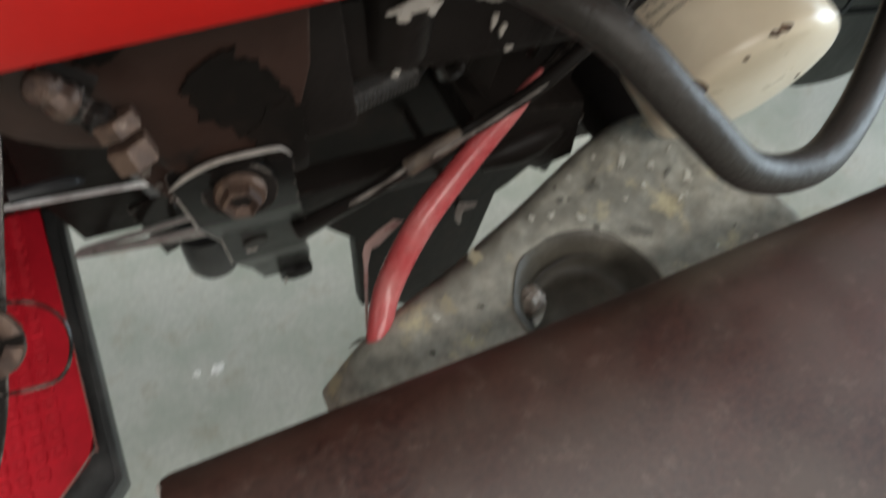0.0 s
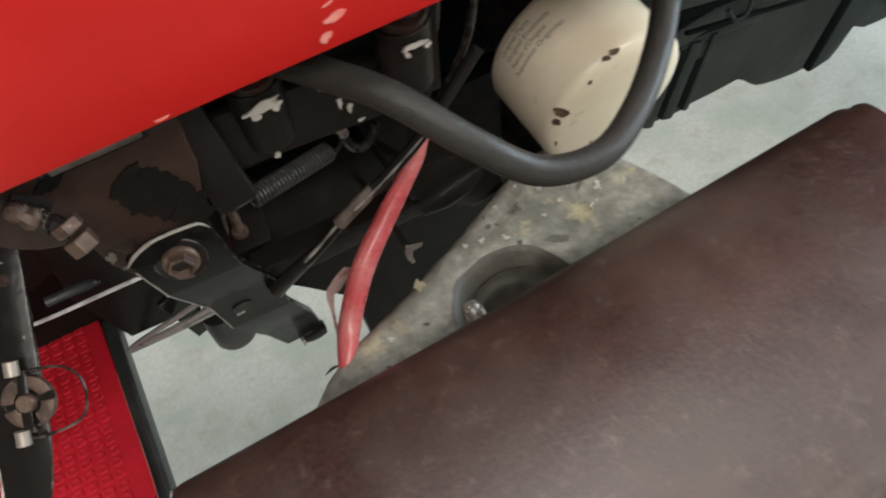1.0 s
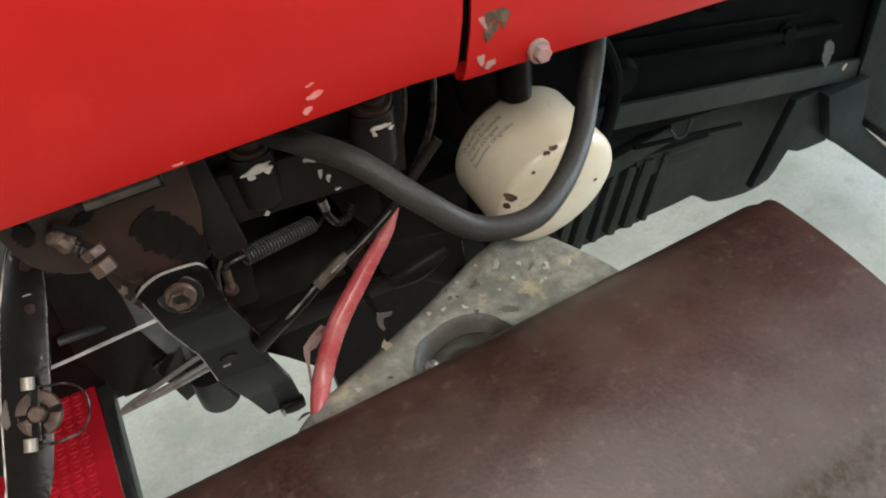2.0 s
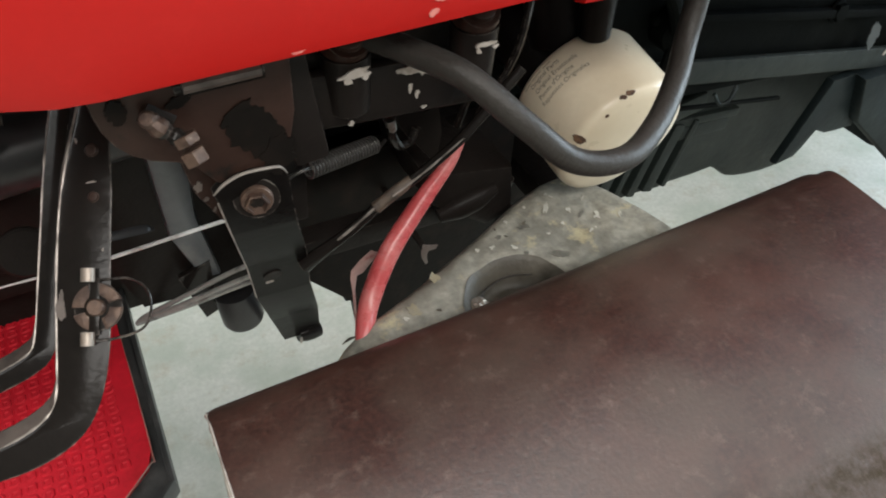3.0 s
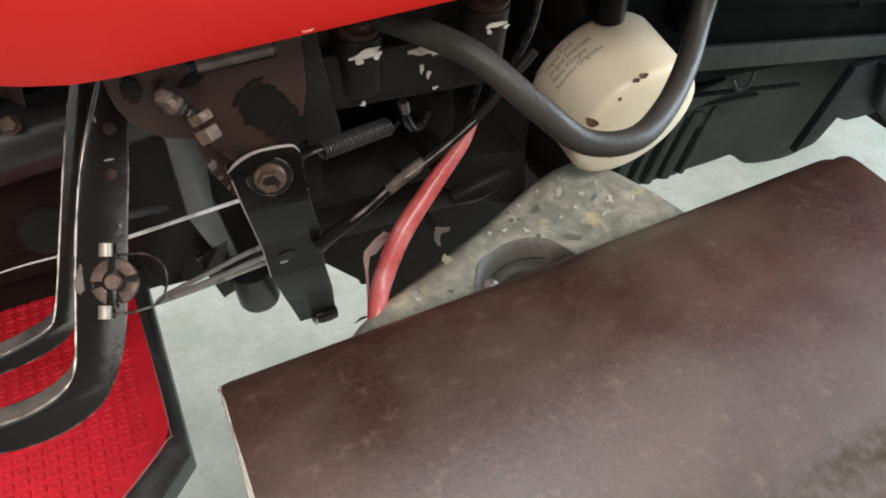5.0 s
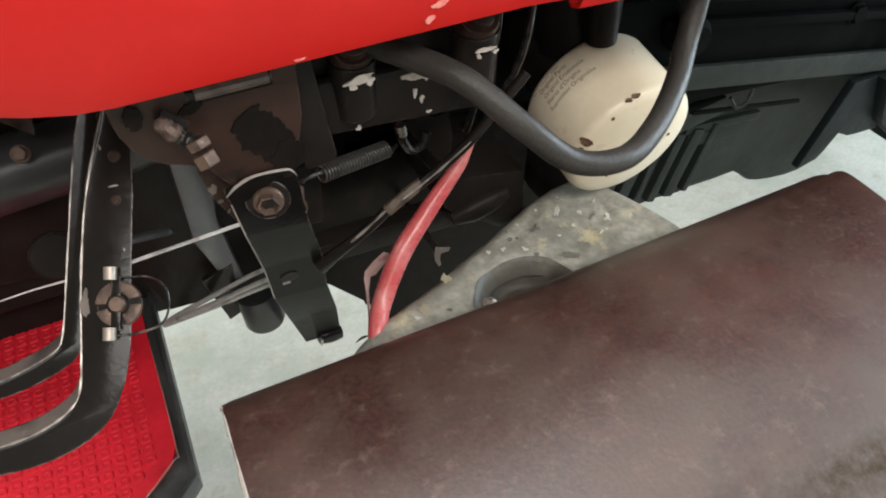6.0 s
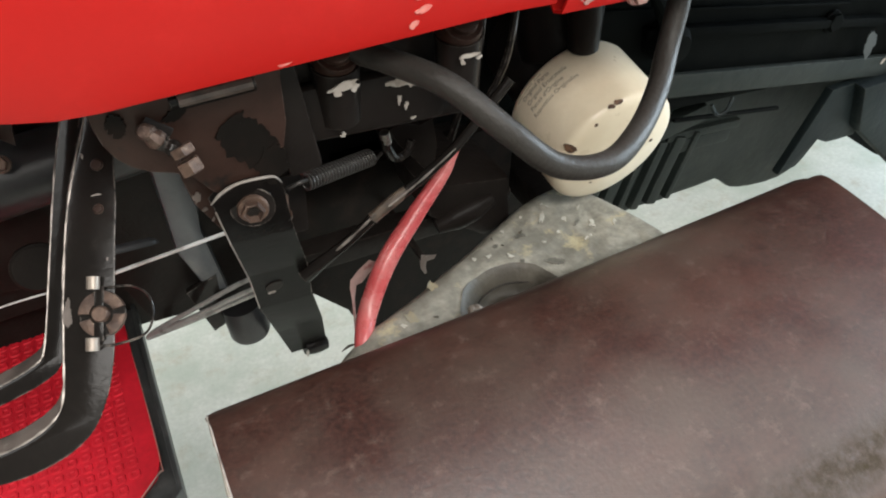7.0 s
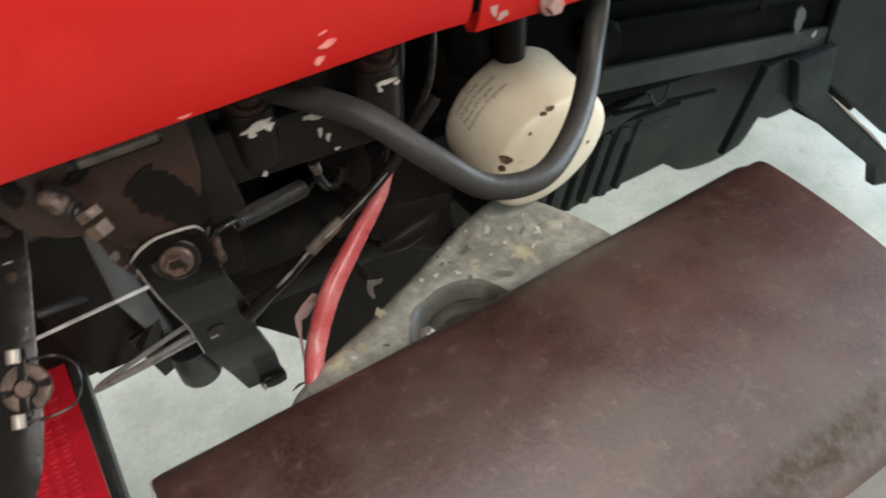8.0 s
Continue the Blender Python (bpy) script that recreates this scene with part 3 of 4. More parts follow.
for x, z, rx, rz, seed in ((0.0222, 0.7705, 0.0020, 0.0034, 321), (0.0245, 0.7612, 0.0013, 0.0014, 322), (0.0275, 0.7530, 0.0007, 0.0016, 323)):
    flake("bare_chip", (x, 0.1788, z), (0, -1, 0), rx, rz, seed, M_WORN, plate, -20, 0.4)
slot = part("slot_frame", tube([(0.022, 0.1695, 0.836), (0.064, 0.1695, 0.836)], 0.0054, 12, 12), M_BLACK, plate, "dark slot in the plate")
part("slot_bar", tube([(0.026, 0.1640, 0.8385), (0.062, 0.1640, 0.8385)], 0.0036, 12, 10), M_SLOTBAR, plate, "")
part("slot_bed", tube([(0.0065, 0.172, 0.8295), (0.0170, 0.172, 0.8195)], 0.0082, 14, 12), M_CAST, plate, "black oval slot")
stud = part("stud", tube([(0.0075, 0.162, 0.8300), (0.0105, 0.1595, 0.8255), (0.0140, 0.1585, 0.8215)], 0.005, 14, 9, [0.002, 0.0046, 0.0042, 0.0052, 0.0048, 0.003]), M_RUST, plate, "greasy worn stud")
part("stud_tip", lathe([(0.0042, -0.003), (0.0042, 0.001), (0.003, 0.0024), (0, 0.0026)], 14), M_RUST, plate, "bare stud tip", True, axis_frame((0.0077, 0.160, 0.8290), (-0.3, -0.7, 0.6)))
part("stud_thread", tube([(0.0130, 0.159, 0.8222), (0.0215, 0.153, 0.8165)], 0.0042, 12, 9, [0.005, 0.0035, 0.0048, 0.0036, 0.0045]), M_BLACK, plate)
DIRN = (0.25, -0.45, -0.86)
part("lock_nut", prism(hexagon(0.0062), 0, 0.005, 0.0008), M_RUST, plate, "rusty lock nut", False, axis_frame((0.0205, 0.1550, 0.8200), DIRN))
part("adjusting_bolt", prism(hexagon(0.0062), 0, 0.007, 0.0008), M_RUST, plate, "rusty adjusting bolt", False, axis_frame((0.0215, 0.1515, 0.8135), DIRN))
part("housing_face", prism([(0.068, 0.90), (0.072, 0.795), (0.083, 0.78), (0.205, 0.765), (0.215, 0.90)], 0, 0.09, 0.005), M_CAST, tractor, "black casting behind the hose", True, upright(0.192))
part("rail_bar", tube([(0.072, 0.193, 0.786), (0.195, 0.193, 0.775)], 0.008, 20, 14), M_CAST, tractor, "")
part("rail_bar", tube([(0.082, 0.197, 0.802), (0.19, 0.197, 0.79)], 0.007, 20, 14), M_CAST, tractor, "")
part("lever_post", box((0.02, 0.012, 0.09), 0.003), M_CAST, tractor, "", True, pose(0.079, 0.178, 0.815, 0, -6, 0))
for x, y, z, seed, size in ((0.111, 0.182, 0.832, 21, 1.0), (0.180, 0.170, 0.838, 22, 0.62)):
    knob = part("cap", lathe([(0.0125, -0.01), (0.0125, 0.001), (0.0115, 0.004), (0.0085, 0.004), (0.008, 0.007), (0.006, 0.008), (0, 0.008)], 24), M_BROWN, tractor, "round cap with flaking white primer", True, axis_frame((x, y, z), (0, -0.6, 0.8)))
    part("cap_body", lathe([(0.0125, -0.02), (0.0135, 0.016), (0, 0.016)], 24), M_CAST, knob, "", True, axis_frame((x, y + 0.004, z - 0.022), (0, -0.1, 1)))
    for j, (dx, dz, rx, rz) in enumerate(((-0.001, -0.004, 0.0078, 0.0022), (-0.005, -0.009, 0.0020, 0.0024), (0.005, -0.008, 0.0024, 0.0018))):
        flake("primer_flake", (x + dx, y - 0.0122, z - 0.010 + dz * 0.6), (dx * 30, -1, 0.15), rx * size, rz * size, seed + 7 * j, M_WHITE, knob, 5, 0.5)
for x, z, rx, rz, seed in ((0.147, 0.806, 0.0072, 0.0026, 31), (0.154, 0.8045, 0.0030, 0.0034, 37), (0.1075, 0.789, 0.0018, 0.0028, 32), (0.110, 0.782, 0.0016, 0.0014, 33), (0.146, 0.795, 0.0014, 0.0022, 34), (0.150, 0.790, 0.0013, 0.0022, 35), (0.154, 0.780, 0.0014, 0.0009, 36)):
    flake("primer_flake", (x, 0.1815, z), (0, -1, 0.12), rx, rz, seed, M_WHITE, tractor, 0, 0.6, 0.0006)
part("patch_base", box((0.09, 0.012, 0.034), 0.004), M_CAST, tractor, "", True, pose(0.132, 0.188, 0.795, 0, 5, 0))

# Coil spring with its hook.
A, B = Vector((0.092, 0.222, 0.726)), Vector((0.147, 0.2435, 0.714))
ax = (B - A).normalized()
su = ax.orthogonal().normalized()
sv = ax.cross(su)
turns, per = 23, 12
coil = [A + (B - A) * (i / (turns * per)) + 0.0058 * (math.cos(2 * math.pi * i / per) * su + math.sin(2 * math.pi * i / per) * sv) for i in range(turns * per + 1)]
part("return_spring", tube(coil, 0.0009, turns * per + 1, 6), M_SPRING, tractor, "dark coiled return spring")
part("spring_hook", tube([A + 0.004 * sv, A - 0.008 * ax + 0.006 * sv, A - 0.014 * ax, A - 0.010 * ax - 0.006 * sv], 0.0013, 14, 6), M_SPRING, tractor, "wire hook")
part("spring_hook", tube([B - 0.004 * su, B + 0.010 * ax], 0.0013, 8, 6), M_SPRING, tractor)
hook = part("hose_hook", tube([(0.155, 0.235, 0.735), (0.157, 0.236, 0.722), (0.164, 0.24, 0.709), (0.175, 0.246, 0.706), (0.180, 0.247, 0.715)], 0.0033, 24, 10), M_BLACK, tractor, "bent black rod end")
part("ferrule", tube([(0.155, 0.235, 0.737), (0.1563, 0.2355, 0.728)], 0.0037, 4, 10), M_STEEL, hook, "bare ferrule")
part("bracket_ear", prism([(0.165, 0.725), (0.176, 0.728), (0.19, 0.722), (0.2, 0.725), (0.203, 0.70), (0.198, 0.672), (0.186, 0.69), (0.172, 0.71)], 0, 0.006, 0.001), M_CAST, tractor, "", True, upright(0.252))

# Lever strap on its pivot bolt: a flat bar with two joggles.
BW = Vector((0.985, 0.06, -0.16)).normalized()
strap_rows = [((0.0545, 0.1645, 0.7815), 0.006), ((0.0525, 0.1649, 0.7800), 0.0120), ((0.0500, 0.1659, 0.7755), 0.0172), ((0.0478, 0.1675, 0.7690), 0.0208), ((0.0485, 0.1693, 0.7620), 0.0200), ((0.0520, 0.1800, 0.7290), 0.0198), ((0.0525, 0.1816, 0.7255), 0.0198), ((0.0617, 0.2177, 0.6644), 0.0215), ((0.0626, 0.2217, 0.6583), 0.0216), ((0.0658, 0.2393, 0.6090), 0.0212), ((0.0665, 0.2415, 0.6041), 0.0213), ((0.0789, 0.2832, 0.5284), 0.0214), ((0.0797, 0.2872, 0.5225), 0.0212), ((0.0885, 0.3169, 0.4562), 0.0182)]
bm = bmesh.new()
rows = []
for q, hw in strap_rows:
    q = Vector(q)
    rows.append([bm.verts.new(q + BW * (hw * k)) for k in (-1, -0.93, 0, 0.93, 1)])
for a, b in zip(rows, rows[1:]):
    for k in range(4):
        bm.faces.new((a[k], a[k + 1], b[k + 1], b[k]))
bmesh.ops.recalc_face_normals(bm, faces=bm.faces)
if sum((f.normal.y * f.calc_area() for f in bm.faces)) > 0:
    bmesh.ops.reverse_faces(bm, faces=bm.faces)
bmesh.ops.solidify(bm, geom=list(bm.faces), thickness=0.005)
strap = part("lever_strap", bm, M_STRAP, tractor, "bent black lever strap with worn bright edges")
rim_pts = [Vector(q) + BW * (hw * k) + Vector((0, -0.0006, 0.0004)) for (q, hw), k in zip(strap_rows[3::-1], (-1,) * 4)] + [Vector(q) + BW * (hw * 1) + Vector((0, -0.0006, 0.0004)) for q, hw in strap_rows[:3]]
part("wear_glint_edge", tube(rim_pts, 0.0008, 60, 8, [0.0004, 0.0009, 0.0010, 0.0008, 0.0009, 0.0008, 0.0006, 0.0003]), M_EDGE, strap, "bare worn rim")
side_pts = [Vector(q) - BW * (hw + 0.0001) + Vector((0, -0.0004, 0)) for q, hw in strap_rows[4:10]]
part("wear_glint_edge", tube(side_pts, 0.00045, 60, 6), M_EDGE, strap, "bare worn rim")
BD = Vector((-0.18, -0.93, 0.10)).normalized()
PV = Vector((0.0486, 0.1672, 0.7622))
part("pivot_boss", tube([PV - BD * 0.012, PV + BD * 0.001], 0.0125, 8, 28), M_BLACK, strap)
bolt(strap, PV + BD * 0.001, BD, 0.0066, 0.0087, M_RUST, "pivot_bolt", 0.005, 0.0037, "rusty hollow pivot bolt")
SN = Vector((0.003, -0.942, -0.336)).normalized()
HC = Vector((0.0581, 0.2288, 0.6381))
part("hole", lathe([(0.0066, -0.003), (0.0066, 0.0006), (0, 0.0006)], 20), M_CAST, strap, "dark oval hole", True, axis_frame(HC, SN) @ Matrix.Diagonal((1.0, 1.0, 1, 1)))
flake("hole_rim", HC + SN * 0.0006 + Vector((-0.003, -0.0005, -0.004)), SN, 0.0024, 0.0009, 52, M_EDGE, strap, 0, 0.4)
part("end_pin", tube([(0.0839, 0.3159, 0.4593), (0.1061, 0.318, 0.4542)], 0.0085, 10, 18, [0.007, 0.0085, 0.0085, 0.007]), M_BLACK, strap, "rounded pin at the strap end")
flake("end_clip", (0.0839, 0.3051, 0.4629), (0, -0.9, -0.2), 0.0012, 0.0065, 53, M_EDGE, strap, 0, 0.3)
thread = [(0.0031 if k % 2 else 0.0025, 0.0011 * k) for k in range(17)]
part("stud_bolt", lathe([(0.0048, -0.004), (0.0048, 0.0)] + thread + [(0.0018, 0.0192), (0, 0.0192)], 16), M_RUST, tractor, "rusty threaded stud with bright crests", True, axis_frame((0.0785, 0.2385, 0.692), (0.05, -0.15, 1)))
part("bracket_lug", box((0.026, 0.008, 0.046), 0.003), M_CAST, tractor, "worn black bracket lug", True, pose(0.084, 0.25, 0.690, -12, 10, 8))
part("wear_glint_edge", tube([(0.0705, 0.2445, 0.672), (0.0735, 0.2445, 0.70), (0.079, 0.2445, 0.7125)], 0.0010, 16, 6, [0.0003, 0.0011, 0.0012]), M_EDGE, tractor, "bare worn rim")

# Steel pull rod, pipe bundle, casing and drain cap under the pedals.
part("pull_rod", tube([(0.048, 0.230, 0.699), (-0.006, 0.2625, 0.669), (-0.060, 0.295, 0.639), (-0.092, 0.313, 0.6255), (-0.125, 0.330, 0.612), (-0.160, 0.342, 0.600)], 0.0014, 30, 10, [0.0014, 0.0014, 0.0014, 0.0009, 0.0007, 0.0005]), M_ROD, tractor, "bright steel pull rod")
for k, (dy, dz) in enumerate(((0, 0), (0.006, 0.006), (0.002, -0.008))):
    part("brake_pipe", tube([(0.085, 0.256 + dy, 0.618 + dz), (0.044, 0.280 + dy, 0.592 + dz), (0.002, 0.310 + dy * 0.7, 0.556 + dz * 0.7), (-0.037, 0.340 + dy * 0.3, 0.521 + dz * 0.3), (-0.046, 0.346, 0.513)], 0.0022, 40, 10), M_PIPE, tractor, "thin grey steel pipe")
part("housing_side", prism([(-0.040, 0.735), (0.078, 0.735), (0.078, 0.640), (0.056, 0.545), (0.033, 0.530), (-0.036, 0.535), (-0.052, 0.600)], 0, 0.05, 0.006), M_CAST, tractor, "black housing side", True, upright(0.338))
# Lit facet of the casing, set off by its lighter colour.
part("lever_casing", prism([(-0.004, 0.755), (0.028, 0.755), (0.0305, 0.675), (0.0258, 0.6274), (0.0325, 0.558), (0.0164, 0.560), (0.0015, 0.6125), (0.0031, 0.693)], 0, 0.03, 0.006), M_CASING, tractor, "glossy casing rib, its blue-grey reflections put into the colour", True, upright(0.325))
cap = part("drain_cap", lathe([(0.017, 0), (0.018, 0.012), (0.018, 0.03), (0.016, 0.034), (0.004, 0.036), (0, 0.036)], 26), M_BLUEGREY, tractor, "black drain cap", True, axis_frame((0.0375, 0.312, 0.549), (0.05, -0.15, -1)))
part("cap_bracket", prism([(-0.002, 0.570), (0.010, 0.515), (0.022, 0.520), (0.026, 0.58)], 0, 0.006, 0.001), M_BLACK, cap, "", True, upright(0.324))
part("shaft_housing", tube([(-0.26, 0.335, 0.70), (-0.13, 0.335, 0.712), (0.0, 0.335, 0.722)], 0.026, 16, 28), M_BLUEGREY, tractor, "dark grey shaft housing")
part("round_cover", lathe([(0.019, 0), (0.019, 0.003), (0.017, 0.0045), (0, 0.0045)], 28), M_CAST, tractor, "", True, axis_frame((-0.093, 0.322, 0.645), (0.1, -1, 0.3)))
bolt(tractor, (-0.081, 0.31, 0.742), (0, -0.7, 0.5), 0.005, 0.0062, M_RUST, "bolt", 0.008)
part("column_bracket", prism([(-0.12, 0.80), (-0.085, 0.76), (-0.07, 0.745), (-0.06, 0.80)], 0, 0.008, 0.001), M_BROWN, tractor, "", True, upright(0.322))
part("oval_plate", tube([(-0.035, 0.245, 0.70), (-0.012, 0.25, 0.694), (-0.006, 0.252, 0.69)], 0.004, 12, 10, [0.003, 0.003, 0.001], None, 0.2), M_BLUEGREY, tractor, "")

# Brake pedals: flat arms cut to a J, side by side in parallel planes.
SP, WP = Vector((-0.31, -0.68, -0.67)).normalized(), Vector((0.926, -0.374, -0.049)).normalized()


def arm_frame(origin):
    """x along the arm's width, y up along it, z out of its face towards the driver's side."""
    y, x = -SP, WP
    z = x.cross(y)
    return Matrix(((x.x, y.x, z.x, origin[0]), (x.y, y.y, z.y, origin[1]), (x.z, y.z, z.z, origin[2]), (0, 0, 0, 1)))


def pedal_arm(name, centre, widths, origin, thick, label):
    c = spline([(x, y, 0) for x, y in centre], 40)
    left, right = [], []
    for i, q in enumerate(c):
        t = (c[min(i + 1, 39)] - c[max(i - 1, 0)]).normalized()
        k = i / 39 * (len(widths) - 1)
        a = min(int(k), len(widths) - 2)
        w = widths[a] + (widths[a + 1] - widths[a]) * (k - a)
        nrm = Vector((-t.y, t.x, 0))
        left.append((q - nrm * w)[:2])
        right.append((q + nrm * w)[:2])
    m = arm_frame(origin)
    # The bar's thickness runs back and towards the pedal's inner side.
    m = m @ Matrix(((1, 0, 0.40, 0), (0, 1, -0.80, 0), (0, 0, 1, 0), (0, 0, 0, 1)))
    ob = part(name, prism(left + right[::-1], -thick, 0, 0.0015), M_BLACK, tractor, label, True, m)
    side = bmesh.new()
    strip = []
    for i in range(0, 40):
        (xa, ya), (xb, yb) = left[i], right[i]
        out = (Vector((xa, ya, 0)) - Vector((xb, yb, 0))).normalized() * 0.0003
        strip.append([side.verts.new(Vector((xa, ya, z)) + out) for z in (-0.0012, -0.0035, -0.0065, -thick + 0.0015)])
    for a, b in zip(strip, strip[1:]):
        for k in range(3):
            side.faces.new((a[k], b[k], b[k + 1], a[k + 1]))
    part("worn_side", side, M_WORN, ob, "scuffed greyish worn side", True, m)
    edge = [m @ Vector((x, y, -0.0008)) for x, y in left[4:]]
    chips = random.Random(len(centre))
    part("wear_glint_edge", tube(edge[::3], 0.0008, 140, 6, [chips.uniform(0.0004, 0.0011) for _ in range(46)]), M_EDGE, ob, "bare worn edge")
    return ob


J_A = [(0.006, 0.17), (0.001, 0.105), (-0.0023, 0.063), (-0.0035, 0.015), (-0.0035, -0.022), (-0.0055, -0.047), (-0.014, -0.064), (-0.036, -0.078), (-0.068, -0.087), (-0.12, -0.098)]
pedal = pedal_arm("brake_pedal_arm", J_A, [0.007, 0.008, 0.0132, 0.0138, 0.0136, 0.0115, 0.010, 0.0085, 0.007, 0.006], (-0.0475, 0.1665, 0.7235), 0.011, "black J-shaped brake pedal arm with worn edges")
J_B = [(0.018, 0.17), (0.0125, 0.14), (0.0095, 0.095), (0.007, 0.03), (0.005, -0.001), (-0.004, -0.013), (-0.026, -0.025), (-0.046, -0.032), (-0.11, -0.05)]
pedal_arm("brake_pedal_arm", J_B, [0.006, 0.006, 0.0064, 0.0064, 0.0066, 0.006, 0.0055, 0.005, 0.005], (-0.089, 0.205, 0.67), 0.011, "second black brake pedal arm beside the first")
LATCH = arm_frame((-0.0475, 0.1665, 0.7235))
bm = bmesh.new()
for a0 in (20, 112, 200, 292):
    pts = [(math.cos(radians(a0 + k)) * 0.0125, math.sin(radians(a0 + k)) * 0.0125) for k in range(0, 69, 4)]
    prism(pts + [(x * 0.5, y * 0.5) for x, y in pts[::-1]], 0.0, 0.0038, 0.0006, bm)
ring = part("latch_washer", bm, M_RUST, pedal, "rusty castle-cut latch ring", True, LATCH @ pose(0.0042, -0.0004, 0.0))
part("latch_seat", lathe([(0.0122, 0), (0.0122, 0.0018), (0, 0.0018)], 28), M_BLACK, ring, "black seat under the ring", True, LATCH @ pose(0.0042, -0.0004, 0.0))
part("latch_pin", lathe([(0.0045, 0), (0.0045, 0.006), (0.0038, 0.007), (0, 0.007)], 20), M_RUST, pedal, "rusty latch pin", True, LATCH @ pose(0.0042, -0.0004, 0.0))
for dy in (0.0166, -0.0166):
    part("latch_stop", tube([LATCH @ Vector((0.0002, dy - 0.0035, 0.005)), LATCH @ Vector((0.0002, dy + 0.0035, 0.005))], 0.0035, 8, 16), M_ZINC, pedal, "dull zinc roller")
part("latch_bar", box((0.0055, 0.03, 0.004), 0.001), M_BLACK, pedal, "", True, LATCH @ pose(0.0030, 0, 0.0022))
part("latch_wire", tube([LATCH @ Vector(p) for p in ((0.006, 0.014, 0.003), (0.02, 0.0145, 0.003), (0.029, 0.009, 0.003), (0.0315, -0.002, 0.003), (0.027, -0.012, 0.003), (0.012, -0.017, 0.003), (0.0, -0.018, 0.004))], 0.0007, 40, 6), M_BLACK, pedal, "thin wire loop")
part("rivet", lathe([(0.003, 0), (0.0022, 0.0012), (0, 0.0016)], 14), M_BROWN, pedal, "", True, LATCH @ pose(0.001, 0.058, 0))
part("rivet", lathe([(0.0036, 0), (0.0028, 0.0014), (0, 0.0018)], 14), M_BROWN, pedal, "", True, LATCH @ pose(0.0, 0.083, 0))

for x, y, rx, ry, seed in ((0.0, 0.066, 0.0020, 0.0006, 104), (-0.0080, 0.088, 0.0008, 0.0012, 105), (0.006, 0.030, 0.0005, 0.0008, 107)):
    flake("paint_chip", LATCH @ Vector((x, y, 0.0001)), LATCH.to_3x3() @ Vector((0, 0, 1)), rx, ry, seed, M_EDGE, pedal, 0, 0.6, 0.0002)


# Rubbed spot by the latch, with the glare on it painted as pale colour.
flake("rub_glare", LATCH @ Vector((-0.0150, 0.000, 0.0001)), LATCH.to_3x3() @ Vector((0, 0, 1)), 0.0022, 0.0075, 108, M_WORN, pedal, 0, 0.5, 0.0002)

# Footboard: a black tray with a rolled rim, and the studded red mat in it.
tray_out = [(-0.048, 0.50), (-0.048, 0.184), (-0.080, 0.152), (-0.18, 0.075), (-0.60, 0.075), (-0.60, 0.50)]
tray_out = [(x - 0.004, y + 0.003) for x, y in tray_out]
tray = part("footboard", prism(tray_out, 0.488, 0.503, 0.003), M_TRAY, tractor, "black steel footboard tray")
part("tray_rim", prism([(-0.0545, 0.503), (-0.0545, 0.187), (-0.084, 0.1575), (-0.1845, 0.0805), (-0.1825, 0.0775), (-0.082, 0.1535), (-0.0505, 0.1855), (-0.0505, 0.503)], 0.490, 0.509, 0.0012), M_TRAY, tray, "grey-worn tray rim")
mat_out = [(-0.064, 0.412), (-0.0610, 0.22), (-0.0665, 0.205), (-0.115, 0.163), (-0.2, 0.10), (-0.36, 0.10), (-0.36, 0.412)]
mat = finish("floor_mat", prism(mat_out, 0.5032, 0.5075, 0.001), M_MAT, None)
tagged(mat, "red rubber floor mat with raised studs on the black footboard", "floor mat")
part("mat_edge", tube([(-0.0625, 0.34, 0.5078), (-0.0610, 0.22, 0.5078), (-0.0665, 0.205, 0.5078), (-0.115, 0.163, 0.5078), (-0.2, 0.10, 0.5078)], 0.0007, 60, 6, [0.0002, 0.0006, 0.0005, 0.0008, 0.0007, 0.0005]), M_FADED, mat, "pale scuffed mat edge")
bm = bmesh.new()
pitch = 0.0108
for i in range(27):
    for j in range(29):
        x, y = -0.0705 - pitch * i, 0.107 + pitch * j
        if x > -0.0725 + min(0, (y - 0.216) * 1.05) or y > 0.406 or x < -0.35:
            continue
        vs = []
        for r, h in ((0.0046, 0.5073), (0.0037, 0.5087), (0.0022, 0.5088), (0.0014, 0.5082)):
            vs.append([bm.verts.new((x + r * a, y + r * b, h)) for a, b in ((1, 0.6), (0.6, 1), (-0.6, 1), (-1, 0.6), (-1, -0.6), (-0.6, -1), (0.6, -1), (1, -0.6))])
        for lo, hi in zip(vs, vs[1:]):
            for k in range(8):
                bm.faces.new((lo[k], lo[(k + 1) % 8], hi[(k + 1) % 8], hi[k]))
        bm.faces.new(vs[3])
studs = part("mat_studs", bm, M_MAT, mat, "", False)
tagged(studs, kind="stuff")

# Oil filter on its mount, with print and rusty chips.
FA = Vector((0.0283, -0.9756, -0.2175)).normalized()
FC = Vector((0.3242, 0.1959, 0.6916))
FM = axis_frame(FC, FA)
R = 0.0535
prof = [(R * 0.72, -0.068), (R * 0.90, -0.0665), (R * 0.97, -0.064), (R, -0.060), (R, -0.006), (R * 0.985, -0.0025), (R * 0.955, 0), (R * 0.91, 0.0017), (R * 0.84, 0.0030), (R * 0.6, 0.0052), (R * 0.3, 0.0068), (0, 0.0072)]
oil_filter = part("oil_filter", lathe(prof, 64), M_CREAM, tractor, "cream painted oil filter with rusty chips", True, FM)
part("filter_mount", lathe([(0.036, -0.155), (0.036, -0.075), (0.033, -0.067), (0.03, -0.067)], 40), M_CAST, tractor, "black filter mount", True, FM)


